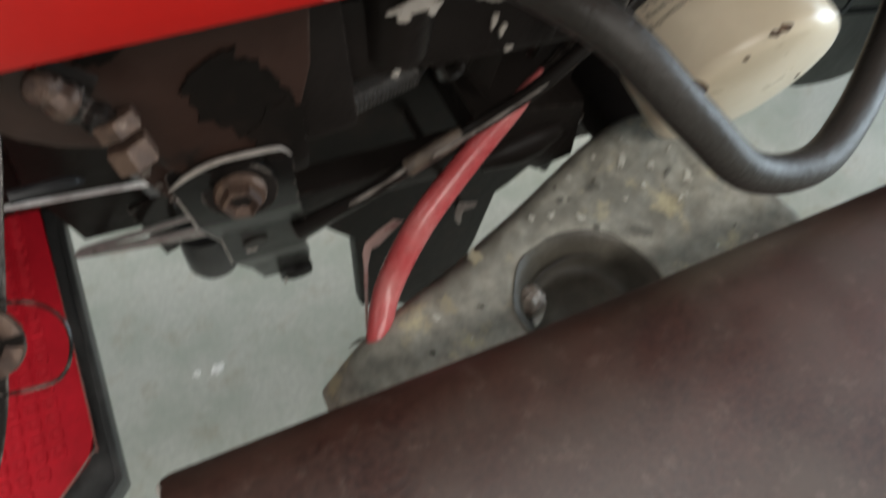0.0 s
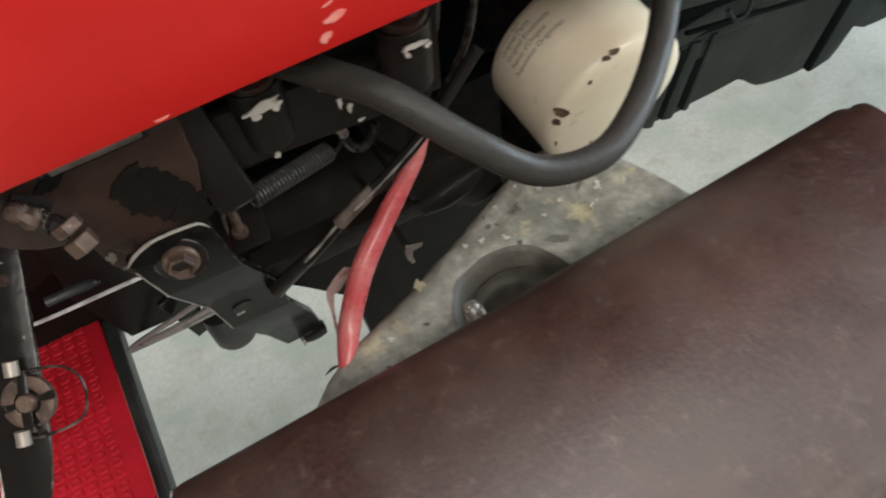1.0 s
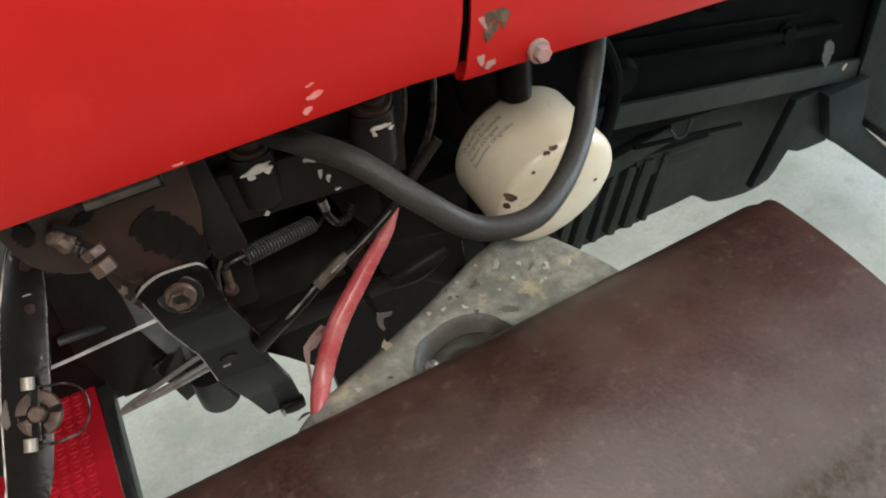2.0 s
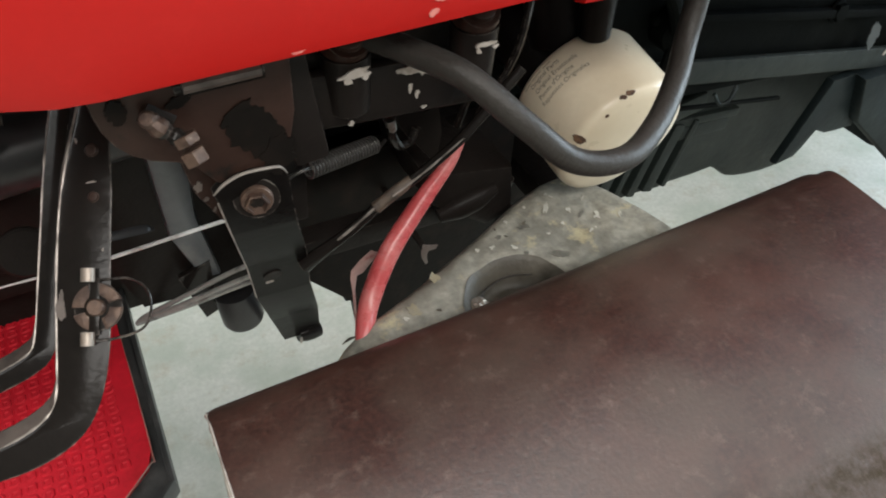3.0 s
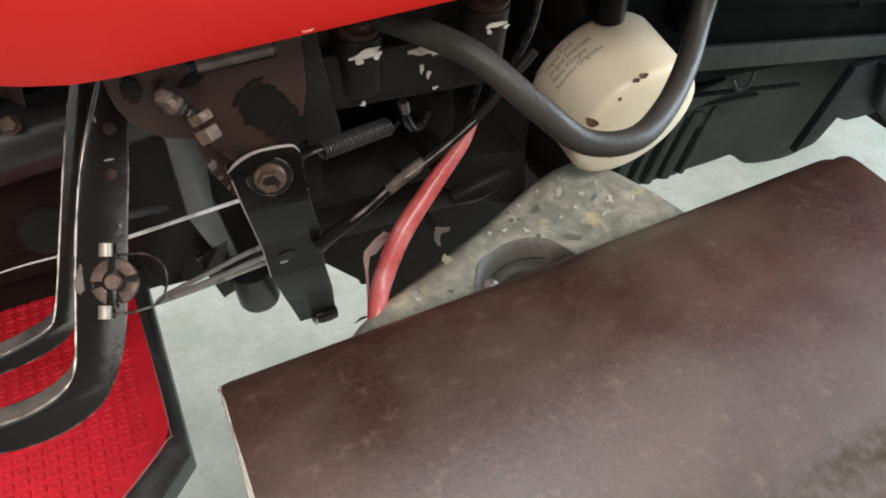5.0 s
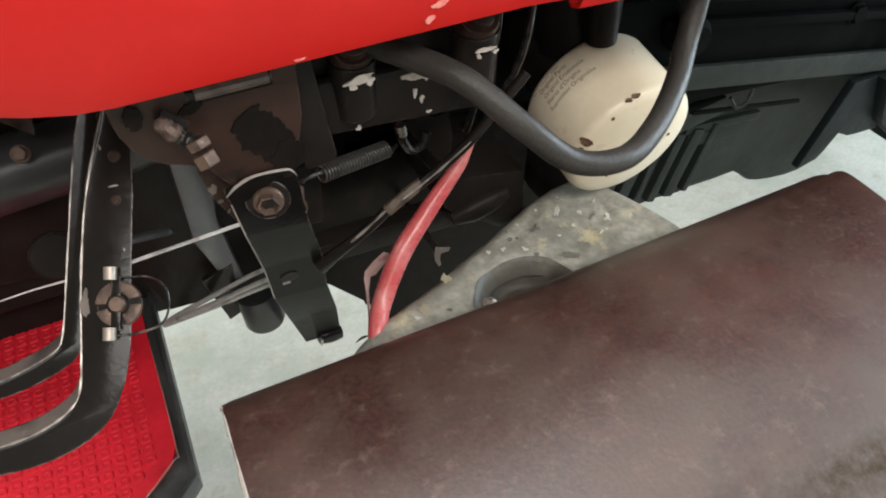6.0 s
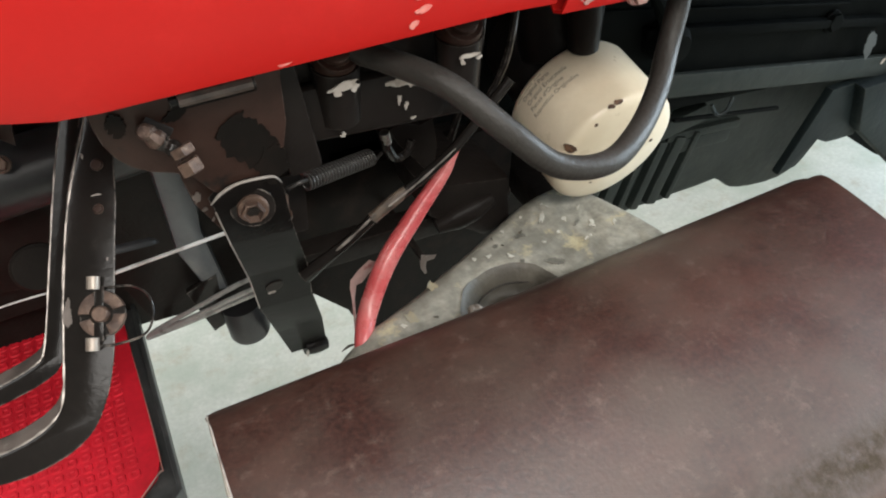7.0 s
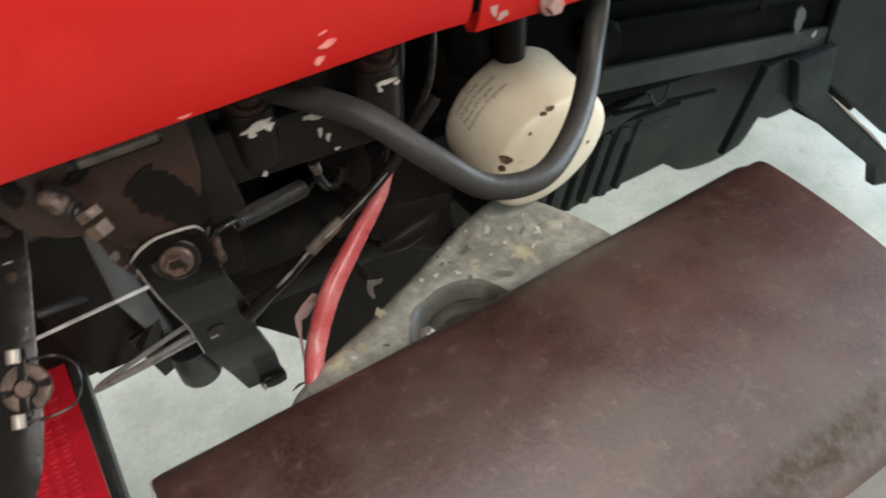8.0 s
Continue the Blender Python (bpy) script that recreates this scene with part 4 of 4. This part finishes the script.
def on_filter(angle, h, lift=0.0002):
    """A pose on the filter's wall, x round it, y along it towards the mount, z outwards; angle from straight up."""
    a = radians(angle)
    inv = FM.inverted().to_3x3()
    up = (inv @ Vector((0, 0, 1)))
    up = Vector((up.x, up.y, 0)).normalized()
    side = Vector((0, 0, 1)).cross(up)
    out = up * math.cos(a) + side * math.sin(a)
    z, y = out, Vector((0, 0, -1))
    x = y.cross(z)
    q = out * (R + lift) + Vector((0, 0, h))
    return FM @ Matrix(((x.x, y.x, z.x, q.x), (x.y, y.y, z.y, q.y), (x.z, y.z, z.z, q.z), (0, 0, 0, 1)))


def wrapped_print(words, right, h, size):
    """Words printed round the filter's wall, ending at the angle right."""
    cu = bpy.data.curves.new("print", "FONT")
    cu.body, cu.size, cu.align_x, cu.resolution_u = words, size, "LEFT", 2
    tmp = new("print", cu)
    bpy.context.view_layer.update()
    me = bpy.data.meshes.new_from_object(tmp.evaluated_get(bpy.context.evaluated_depsgraph_get()))
    bpy.data.objects.remove(tmp)
    bm = bmesh.new()
    bm.from_mesh(me)
    bmesh.ops.subdivide_edges(bm, edges=[e for e in bm.edges if e.calc_length() > 0.0015], cuts=2)
    wide = max(v.co.x for v in bm.verts)
    start = right + math.degrees(wide / R)
    for v in bm.verts:
        v.co = on_filter(start - math.degrees(v.co.x / R), h - v.co.y) @ Vector((0, 0, 0))
    return part("printed_line", bm, M_INK, oil_filter, words, False)


for k, (words, right) in enumerate((("Repuestos Originales", 23), ("Pieces d'Origine", 33), ("Original Ersatzteile", 26), ("Original Parts", 39))):
    wrapped_print(words, right, -0.0368 - 0.0057 * k, 0.0052)
bm = bmesh.new()
for a0, a1 in ((44, 52), (54, 66), (67, 76)):
    qs = [on_filter(a0 + (a1 - a0) * i / 4, -0.0368 - 0.0057 * 3.8 - d) @ Vector((0, 0, 0)) for d in (0, 0.0014) for i in range(5)]
    vs = [bm.verts.new(q) for q in qs]
    for i in range(4):
        bm.faces.new((vs[i], vs[i + 1], vs[i + 6], vs[i + 5]))
part("printed_bar", bm, M_INKFAINT, oil_filter, "worn printed line", False)


def end_profile(r):
    """Height of the filter's rounded end at the radius r, and how far it faces along the axis there."""
    for (ra, ha), (rb, hb) in zip(prof[4:], prof[5:]):
        if rb <= r <= ra:
            k = (ra - r) / (ra - rb)
            rise, run = hb - ha, ra - rb
            return r, ha + rise * k, run / (run + abs(rise))
    return r, 0.0, 0.6


def filter_chip(angle, r, h, nz, rx, ry, seed, turn=0, mat=M_CHIP):
    """A chip on the filter's rounded end."""
    base = on_filter(angle, 0)
    out = base.to_3x3() @ Vector((0, 0, 1))
    place = FC + out * r + FA * h
    flake("rust_chip", place, out * (1 - nz) + FA * nz, rx, ry, seed, mat, oil_filter, turn, 0.3, 0.0006)


for angle, r, rx, ry, seed, turn in ((12.5, 0.0521, 0.0034, 0.0019, 41, 15), (19, 0.0518, 0.0024, 0.0018, 42, 0), (37, 0.0481, 0.0014, 0.0011, 43, 20), (66, 0.0500, 0.0052, 0.0028, 44, 150), (75, 0.0500, 0.0030, 0.0022, 45, 130), (101, 0.0471, 0.0007, 0.0024, 49, 0), (-86, 0.0314, 0.0016, 0.0012, 46, 0), (-84, 0.0508, 0.0012, 0.0006, 47, 30), (144, 0.0301, 0.0010, 0.0005, 48, 0)):
    low, lift, slope = end_profile(r)
    filter_chip(angle, r, lift, slope, rx, ry, seed, turn)
part("filter_bracket", tube([(0.312, 0.240, 0.86), (0.316, 0.240, 0.80), (0.318, 0.240, 0.757)], 0.013, 14, 20, [0.014, 0.0135, 0.013, 0.0115]), M_CAST, tractor, "black fitting above the filter")
part("filter_bracket", tube([(0.318, 0.30, 0.84), (0.320, 0.29, 0.78), (0.321, 0.275, 0.735)], 0.03, 14, 20), M_CAST, tractor, "black fitting above the filter")

# Hoses, pipe and cables in front of the engine.
hose = part("rubber_hose", tube([(0.0923, 0.2095, 0.8372), (0.1151, 0.1861, 0.8343), (0.1347, 0.1613, 0.8317), (0.1547, 0.1339, 0.826), (0.1777, 0.1119, 0.8043), (0.204, 0.1012, 0.7804), (0.237, 0.1003, 0.7712), (0.2675, 0.1135, 0.7732), (0.2968, 0.1343, 0.7830), (0.316, 0.1526, 0.8008), (0.3269, 0.1624, 0.8283), (0.3352, 0.1755, 0.8731)], 0.0071, 110, 24), M_HOSE, tractor, "thick black rubber hose looping over the filter")
part("red_tube", tube([(0.2035, 0.2185, 0.721), (0.197, 0.217, 0.713), (0.189, 0.215, 0.703), (0.164, 0.209, 0.680), (0.135, 0.197, 0.657), (0.113, 0.183, 0.632), (0.101, 0.166, 0.622), (0.094, 0.152, 0.610)], 0.007, 60, 18, [0.0018, 0.0036, 0.0050, 0.0066, 0.0074, 0.0073, 0.0066, 0.0056]), M_REDTUBE, tractor, "red plastic tube running down beside the engine")
bm = bmesh.new()
ribbon = []
for k, (q, half) in enumerate((((0.1279, 0.2070, 0.6513), 0.0042), ((0.1202, 0.2070, 0.6443), 0.0058), ((0.1128, 0.2060, 0.6379), 0.0058), ((0.1096, 0.2050, 0.6350), 0.0027), ((0.1071, 0.2000, 0.6273), 0.0012), ((0.1034, 0.1900, 0.6177), 0.0011), ((0.0980, 0.1760, 0.6084), 0.0007))):
    aside = Vector((0.72, 0.1, -0.62) if k < 3 else (0.98, 0.15, -0.1)).normalized()
    ribbon.append([bm.verts.new(Vector(q) + aside * (half * w) + Vector((0, -0.0006 * (1 - w * w), 0))) for w in (-1, -0.3, 0.4, 1)])
for a, b in zip(ribbon, ribbon[1:]):
    for k in range(3):
        bm.faces.new((a[k], a[k + 1], b[k + 1], b[k]))
bmesh.ops.solidify(bm, geom=list(bm.faces), thickness=0.0006)
part("red_strip", bm, M_PALESTRIP, tractor, "thin split pale pink strip")
pipe = part("control_cable", tube([(0.232, 0.20, 0.775), (0.208, 0.199, 0.752), (0.188, 0.200, 0.732), (0.164, 0.205, 0.711), (0.133, 0.209, 0.690)], 0.0036, 40, 14), M_BLACK, tractor, "black sheathed control cable")
part("cable_sleeve", tube([(0.157, 0.2062, 0.7066), (0.149, 0.2072, 0.7012), (0.141, 0.2080, 0.6958), (0.1315, 0.2092, 0.6888)], 0.0041, 24, 14, [0.0036, 0.0042, 0.0044, 0.0042, 0.0045]), M_SLEEVE, pipe, "worn brown sleeve")
part("cable_end", tube([(0.133, 0.2105, 0.6885), (0.1165, 0.2150, 0.6715), (0.0985, 0.2210, 0.6555), (0.081, 0.2270, 0.6400)], 0.004, 24, 12, [0.0038, 0.0038, 0.0046, 0.0062]), M_BLACK, pipe, "glossy black cable end")
# The cable's gloss highlight, laid on its upper side as thin bright lines.
part("wear_glint_edge", tube([(0.1335, 0.2072, 0.6935), (0.1165, 0.2118, 0.6762), (0.0995, 0.2178, 0.6592)], 0.0007, 30, 6, [0.0004, 0.0011, 0.0006, 0.0012, 0.0010, 0.0003]), M_EDGE, pipe, "highlight streak modelled as a bright line")
part("wear_glint_edge", tube([(0.190, 0.1962, 0.7365), (0.176, 0.1988, 0.7242), (0.162, 0.2012, 0.7128), (0.142, 0.2040, 0.6992)], 0.0006, 60, 6, [0.0002, 0.0007, 0.0003, 0.0009, 0.0004, 0.0010, 0.0006]), M_EDGE, pipe, "highlight streak modelled as a bright line")
part("thin_cable", tube([(0.236, 0.20, 0.86), (0.234, 0.205, 0.80), (0.228, 0.21, 0.77), (0.214, 0.215, 0.742), (0.200, 0.22, 0.712)], 0.0026, 40, 8), M_BLACK, tractor, "thin black cable")
part("thin_cable", tube([(0.222, 0.22, 0.86), (0.220, 0.22, 0.80), (0.214, 0.225, 0.765), (0.203, 0.23, 0.72)], 0.003, 40, 8), M_BLACK, tractor, "thin black cable")

# Wheels, which carry the tractor outside the view.
def wheel(x, y, r, wide, label):
    m = Matrix.Translation((x, y, r)) @ Matrix.Rotation(radians(90), 4, "X")
    h = wide / 2
    w = part("wheel", lathe([(r * 0.25, -h * 0.5), (r * 0.55, -h * 0.5), (r * 0.6, -h * 0.9), (r * 0.64, -h * 0.9), (r * 0.64, h * 0.9), (r * 0.6, h * 0.9), (r * 0.55, h * 0.4), (r * 0.25, h * 0.4)], 40), M_RED, tractor, label, True, m)
    part("tyre", lathe([(r * 0.63, -h * 0.85), (r * 0.72, -h), (r * 0.9, -h * 0.97), (r * 0.975, -h * 0.8), (r, 0), (r * 0.975, h * 0.8), (r * 0.9, h * 0.97), (r * 0.72, h), (r * 0.63, h * 0.85)], 48), M_HOSE, w, "black rubber tyre", True, m)


for wx, wr, ww, off in ((-1.15, 0.62, 0.34, 0.42), (1.75, 0.36, 0.20, 0.36)):
    for side in (-1, 1):
        wheel(wx, 0.47 + side * off, wr, ww, "wheel with a red rim and a black tyre")
    part("axle", tube([(wx, 0.47 - off, wr), (wx, 0.47 + off, wr)], 0.05, 6, 16), M_CAST, tractor, "black axle")
part("frame_beam", box((1.3, 0.2, 0.2), 0.01), M_CAST, tractor, "", True, pose(-0.75, 0.47, 0.66))
part("frame_beam", box((0.9, 0.2, 0.16), 0.01), M_ENGINE, tractor, "", True, pose(1.45, 0.47, 0.42))

# Grey casting: a rounded arm round an oily recess, with a plug and a wire.
far_edge = [(0.066, 0.158), (0.083, 0.164), (0.0955, 0.170), (0.110, 0.176), (0.129, 0.182), (0.156, 0.191), (0.187, 0.204), (0.2195, 0.219), (0.2375, 0.2275), (0.259, 0.2375), (0.276, 0.2435), (0.292, 0.249), (0.308, 0.250), (0.320, 0.246), (0.330, 0.235), (0.342, 0.205), (0.350, 0.178), (0.356, 0.150), (0.362, 0.11)]


def far_y(x):
    for (xa, ya), (xb, yb) in zip(far_edge, far_edge[1:]):
        if xa <= x <= xb:
            return ya + (yb - ya) * (x - xa) / (xb - xa)
    return far_edge[-1][1]


def casting_height(x, y):
    z = 0.628 + 0.002 * noise.noise((x * 25, y * 25, 0)) + 0.0008 * noise.noise((x * 110, y * 110, 3))
    z -= 0.012 * max(0.0, 0.11 - x) / 0.05 + 0.010 * max(0.0, 0.082 - x) / 0.016
    dx, dy = (x - 0.211) / 0.0398, (y - 0.1385) / 0.0398
    d = math.sqrt(dx * dx + dy * dy)
    k = min(1, max(0, (1.1 - d) / 0.42))
    return z - 0.021 * k * k * (3 - 2 * k)


bm = bmesh.new()
nx, ny = 110, 70
rows = []
for i in range(nx + 1):
    x = 0.066 + 0.296 * i / nx
    fy = far_y(x)
    col = []
    for j in range(ny + 1):
        y = 0.03 + (fy - 0.03) * j / ny
        e = max(0.0, 0.016 - min(fy - y, (0.362 - x) + 0.004, x - 0.062))
        col.append(bm.verts.new((x, y, casting_height(x, y) - (0.016 - math.sqrt(max(0.0, 0.016 ** 2 - e * e))))))
    col.append(bm.verts.new((x, fy, 0.585)))
    col.append(bm.verts.new((x, 0.03, 0.585)))
    rows.append(col)
for a, b in zip(rows, rows[1:]):
    n = len(a)
    for j in range(n):
        bm.faces.new((a[j], a[(j + 1) % n], b[(j + 1) % n], b[j]))
bm.faces.new(rows[0][::-1])
bm.faces.new(rows[-1])
casting = part("grey_casting", bm, M_GREY, tractor, "dirty grey cast housing splashed with pale paint")
# A dark skin over the hollow: oil, with the hollow's shade painted in.
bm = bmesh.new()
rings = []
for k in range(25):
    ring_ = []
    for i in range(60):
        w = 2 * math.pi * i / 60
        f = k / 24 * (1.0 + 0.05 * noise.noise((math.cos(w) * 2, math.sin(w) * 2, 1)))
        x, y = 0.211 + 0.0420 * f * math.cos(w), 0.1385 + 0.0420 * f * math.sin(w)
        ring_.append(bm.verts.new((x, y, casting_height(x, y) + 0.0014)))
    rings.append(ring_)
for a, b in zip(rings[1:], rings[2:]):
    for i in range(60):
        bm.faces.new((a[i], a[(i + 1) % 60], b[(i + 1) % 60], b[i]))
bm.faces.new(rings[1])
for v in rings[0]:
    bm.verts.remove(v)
part("recess_wall", bm, M_OIL_SHADE, casting, "oily recess with its shade put into the colour")
bm = bmesh.new()
bmesh.ops.create_icosphere(bm, subdivisions=4, radius=1.0)
for v in bm.verts:
    q = v.co.copy()
    lump = 1 + 0.16 * noise.noise(q * 2.2) + 0.13 * noise.noise(q * 6.0) + 0.05 * noise.noise(q * 14.0)
    v.co = Vector((q.x * 0.0088, q.y * 0.0092, q.z * 0.0068)) * lump
part("plug", bm, M_ZINC, casting, "crusted shiny plug", True, pose(0.1835, 0.1540, casting_height(0.1835, 0.1540) + 0.0055))
flake("plug_crust", (0.1835, 0.1435, 0.6140), (0, -0.25, 1), 0.0040, 0.0016, 64, M_SPLASH, casting, 15, 0.8, 0.0006)
part("wire", tube([(0.1905, 0.1620, 0.6160), (0.1965, 0.1655, 0.6180), (0.2085, 0.1690, 0.6185), (0.2195, 0.1695, 0.6185), (0.2325, 0.1650, 0.6180), (0.2420, 0.1605, 0.6170)], 0.0007, 40, 8), M_SPRING, casting, "thin bare wire")
for k, (x, y, rx, ry) in enumerate(((0.277, 0.2136, 0.0062, 0.0016), (0.2923, 0.2039, 0.0030, 0.0014), (0.3091, 0.1887, 0.0030, 0.0024), (0.2797, 0.1928, 0.0016, 0.0012), (0.2635, 0.188, 0.0015, 0.0009), (0.2315, 0.1855, 0.0022, 0.0014), (0.2051, 0.1958, 0.0016, 0.0014), (0.2165, 0.1933, 0.0020, 0.0013), (0.2956, 0.1769, 0.0017, 0.001), (0.311, 0.2116, 0.0022, 0.0009), (0.326, 0.182, 0.0024, 0.001), (0.240, 0.2138, 0.002, 0.0010), (0.288, 0.223, 0.0016, 0.0008), (0.1287, 0.1587, 0.0022, 0.0012), (0.262, 0.222, 0.0013, 0.0009))):
    flake("paint_splash", (x, y, casting_height(x, y) + 0.0004), (0, 0, 1), rx * 1.1, ry * 1.1, 60 + k, M_SPLASH, casting, 20 * k, 0.8, 0.0002)
for x, y, rx, ry, seed, paint in ((0.1632, 0.1841, 0.0052, 0.0030, 81, M_OCHRE), (0.1374, 0.1631, 0.0062, 0.0036, 82, M_OCHRE), (0.2596, 0.1657, 0.0070, 0.0038, 83, M_STAIN), (0.250, 0.203, 0.0040, 0.0024, 84, M_STAIN), (0.2265, 0.201, 0.0026, 0.0018, 85, M_STAIN), (0.299, 0.196, 0.0036, 0.0016, 86, M_STAIN), (0.236, 0.176, 0.0028, 0.0018, 87, M_STAIN)):
    flake("stain", (x, y, casting_height(x, y) + 0.0003), (0, 0, 1), rx, ry, seed, paint, casting, 25 * seed, 0.5, 0.0002)
grime = random.Random(5)
for k in range(30):
    x, y = grime.uniform(0.10, 0.345), grime.uniform(0.125, 0.235)
    if y > far_y(x) - 0.012 or (x - 0.211) ** 2 + (y - 0.1385) ** 2 < 0.048 ** 2:
        continue
    size = grime.uniform(0.0005, 0.0012)
    pale = grime.random() < 0.6
    flake("paint_splash" if pale else "dirt_spot", (x, y, casting_height(x, y) + 0.0003), (0, 0, 1), size * grime.uniform(1, 2), size, 200 + k, M_SPLASH if pale else M_OIL_SHADE, casting, 30 * k, 0.9, 0.0002)
part("sliver", tube([(0.0835, 0.1635, 0.6205), (0.089, 0.1640, 0.6225), (0.0945, 0.1645, 0.6215)], 0.0010, 10, 6, [0.0003, 0.0011, 0.0005]), M_BLACK, casting, "dark sliver of swarf")
part("casting_arm", box((0.34, 0.17, 0.03), 0.006), M_CAST, tractor, "", True, pose(0.235, 0.035, 0.563))
part("casting_arm", box((0.05, 0.30, 0.03), 0.006), M_CAST, tractor, "", True, pose(0.34, 0.24, 0.575))

# Brown steel box on the casting's arm.
bm = bmesh.new()
nx, ny = 96, 60
x0, x1, y0, y1 = -0.011, 0.463, -0.094, 0.1196


def box_top(u, v):
    x, y = x0 + (x1 - x0) * u, y0 + (y1 - y0) * v
    z = 0.6725 + 0.010 * (1 - (2 * v - 1) ** 2)
    d, e = max(0.0, 0.205 - v) * 0.2125, max(0.0, 0.055 - v) * 0.2125
    z -= 0.16 * d * d / (d + 0.004) + 24.0 * e * e
    g = max(0.0, v - 0.875) * 0.2125
    z -= 420.0 * g * g * g
    r = 0.014
    cx, cy = x - (x1 - r), y - (y1 - r)
    if cx > 0 and cy > 0:
        m = max(cx, cy) / math.hypot(cx, cy)
        x, y = x1 - r + cx * m, y1 - r + cy * m
    bx, by = (x0 + 0.003) - x, y - (y1 - 0.003)
    if bx > 0 and by > 0:
        m = max(bx, by) / math.hypot(bx, by)
        x, y = x0 + 0.003 - bx * m, y1 - 0.003 + by * m
    y += 0.0065 * max(0.0, u - 0.4) / 0.6 * max(0.0, v - 0.5) * 2
    x -= max(0, u - 0.5) * 2 * 0.040 * max(0.0, 0.95 - v)
    return x, y, z


top = [[bm.verts.new(box_top(i / nx, j / ny)) for j in range(ny + 1)] for i in range(nx + 1)]
for a, b in zip(top, top[1:]):
    for j in range(ny):
        bm.faces.new((a[j], a[j + 1], b[j + 1], b[j]))
rim = [top[i][0] for i in range(nx + 1)] + [top[nx][j] for j in range(1, ny + 1)] + [top[i][ny] for i in range(nx - 1, -1, -1)] + [top[0][j] for j in range(ny - 1, 0, -1)]
low = [bm.verts.new((v.co.x, v.co.y, 0.579)) for v in rim]
for i in range(len(rim)):
    k = (i + 1) % len(rim)
    bm.faces.new((rim[i], rim[k], low[k], low[i]))
bm.faces.new(low)
bm.normal_update()
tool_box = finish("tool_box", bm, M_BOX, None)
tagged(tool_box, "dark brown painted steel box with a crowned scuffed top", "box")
edge_line = [(x0 - 0.0002, y0 + (y1 - y0) * v, box_top(0, v)[2] + 0.0002) for v in (0.30, 0.40, 0.5, 0.6, 0.7, 0.8, 0.9, 0.985)]
part("wear_glint_edge", tube(edge_line, 0.0006, 50, 6, [0.0004, 0.0006, 0.0003, 0.0006, 0.0007, 0.0005, 0.0008, 0.0004]), M_PALE, tool_box, "pale worn edge of the lid")

bm = bmesh.new()
strip = []
for i in range(41):
    v = 0.06 + 0.86 * i / 40
    wide = 0.0105 * (0.92 - v) * (1 + 0.25 * noise.noise((v * 30, 0, 4)))
    y, z = y0 + (y1 - y0) * v, box_top(0, v)[2]
    strip.append([bm.verts.new((x0 - dx, y, z - dz)) for dx, dz in ((-0.001, 0.0008), (wide * 0.6, 0.0014), (wide, 0.004), (wide * 0.8, 0.009), (-0.001, 0.010))])
for a, b in zip(strip, strip[1:]):
    for k in range(5):
        bm.faces.new((a[k], b[k], b[(k + 1) % 5], a[(k + 1) % 5]))
bm.faces.new(strip[0])
bm.faces.new(strip[-1][::-1])
part("worn_lip", bm, M_SPLASH, tool_box, "pale bare lip along the end of the lid")
for y, z, rx, ry, seed in ((0.1135, 0.668, 0.003, 0.0014, 301), (0.106, 0.6665, 0.0022, 0.0018, 302), (0.095, 0.672, 0.0010, 0.0030, 303)):
    flake("bare_chip", (x0 - 0.0003, y, z), (-1, 0, 0.2), rx, ry, seed, M_PALE, tool_box, 40, 0.6, 0.0010)

# A scrap of paper on the ground.
scrap = finish("paper_scrap", prism(blob(0.010, 0.006, 91, 12, 0.3), 0.0, 0.003, 0.0), M_PAPER, None, "", False, pose(0.005, 0.479, 0.0005, 0, 0, 25))
tagged(scrap, "small white scrap of paper lying on concrete", "litter")
scrap2 = finish("paper_scrap", prism(blob(0.006, 0.0035, 92, 10, 0.3), 0.0, 0.003, 0.0), M_PAPER, None, "", False, pose(-0.022, 0.482, 0.0005, 0, 0, 10))
tagged(scrap2, "small white scrap of paper lying on concrete", "litter")

# A crumpled rag on the ground beyond the box.
bm = grid_sheet(-0.09, 0.09, -0.07, 0.07, 0, 28, 22)
for v in bm.verts:
    edge = max(abs(v.co.x) / 0.09, abs(v.co.y) / 0.07)
    v.co.z = 0.004 + (1 - edge ** 3) * (0.018 + 0.022 * abs(noise.noise((v.co.x * 22, v.co.y * 22, 5)))) + 0.004 * noise.noise((v.co.x * 70, v.co.y * 70, 1))
    v.co.x += 0.012 * noise.noise((v.co.x * 25, v.co.y * 25, 9))
    v.co.y += 0.012 * noise.noise((v.co.x * 25, v.co.y * 25, 13))
bmesh.ops.solidify(bm, geom=list(bm.faces), thickness=0.0015)
low_z = min(v.co.z for v in bm.verts)
rag = finish("rag", bm, M_RAG, None, "", True, pose(0.80, -0.035, 0.0005 - low_z, 0, 0, 25))
tagged(rag, "crumpled pale olive rag lying on the concrete floor", "rag")
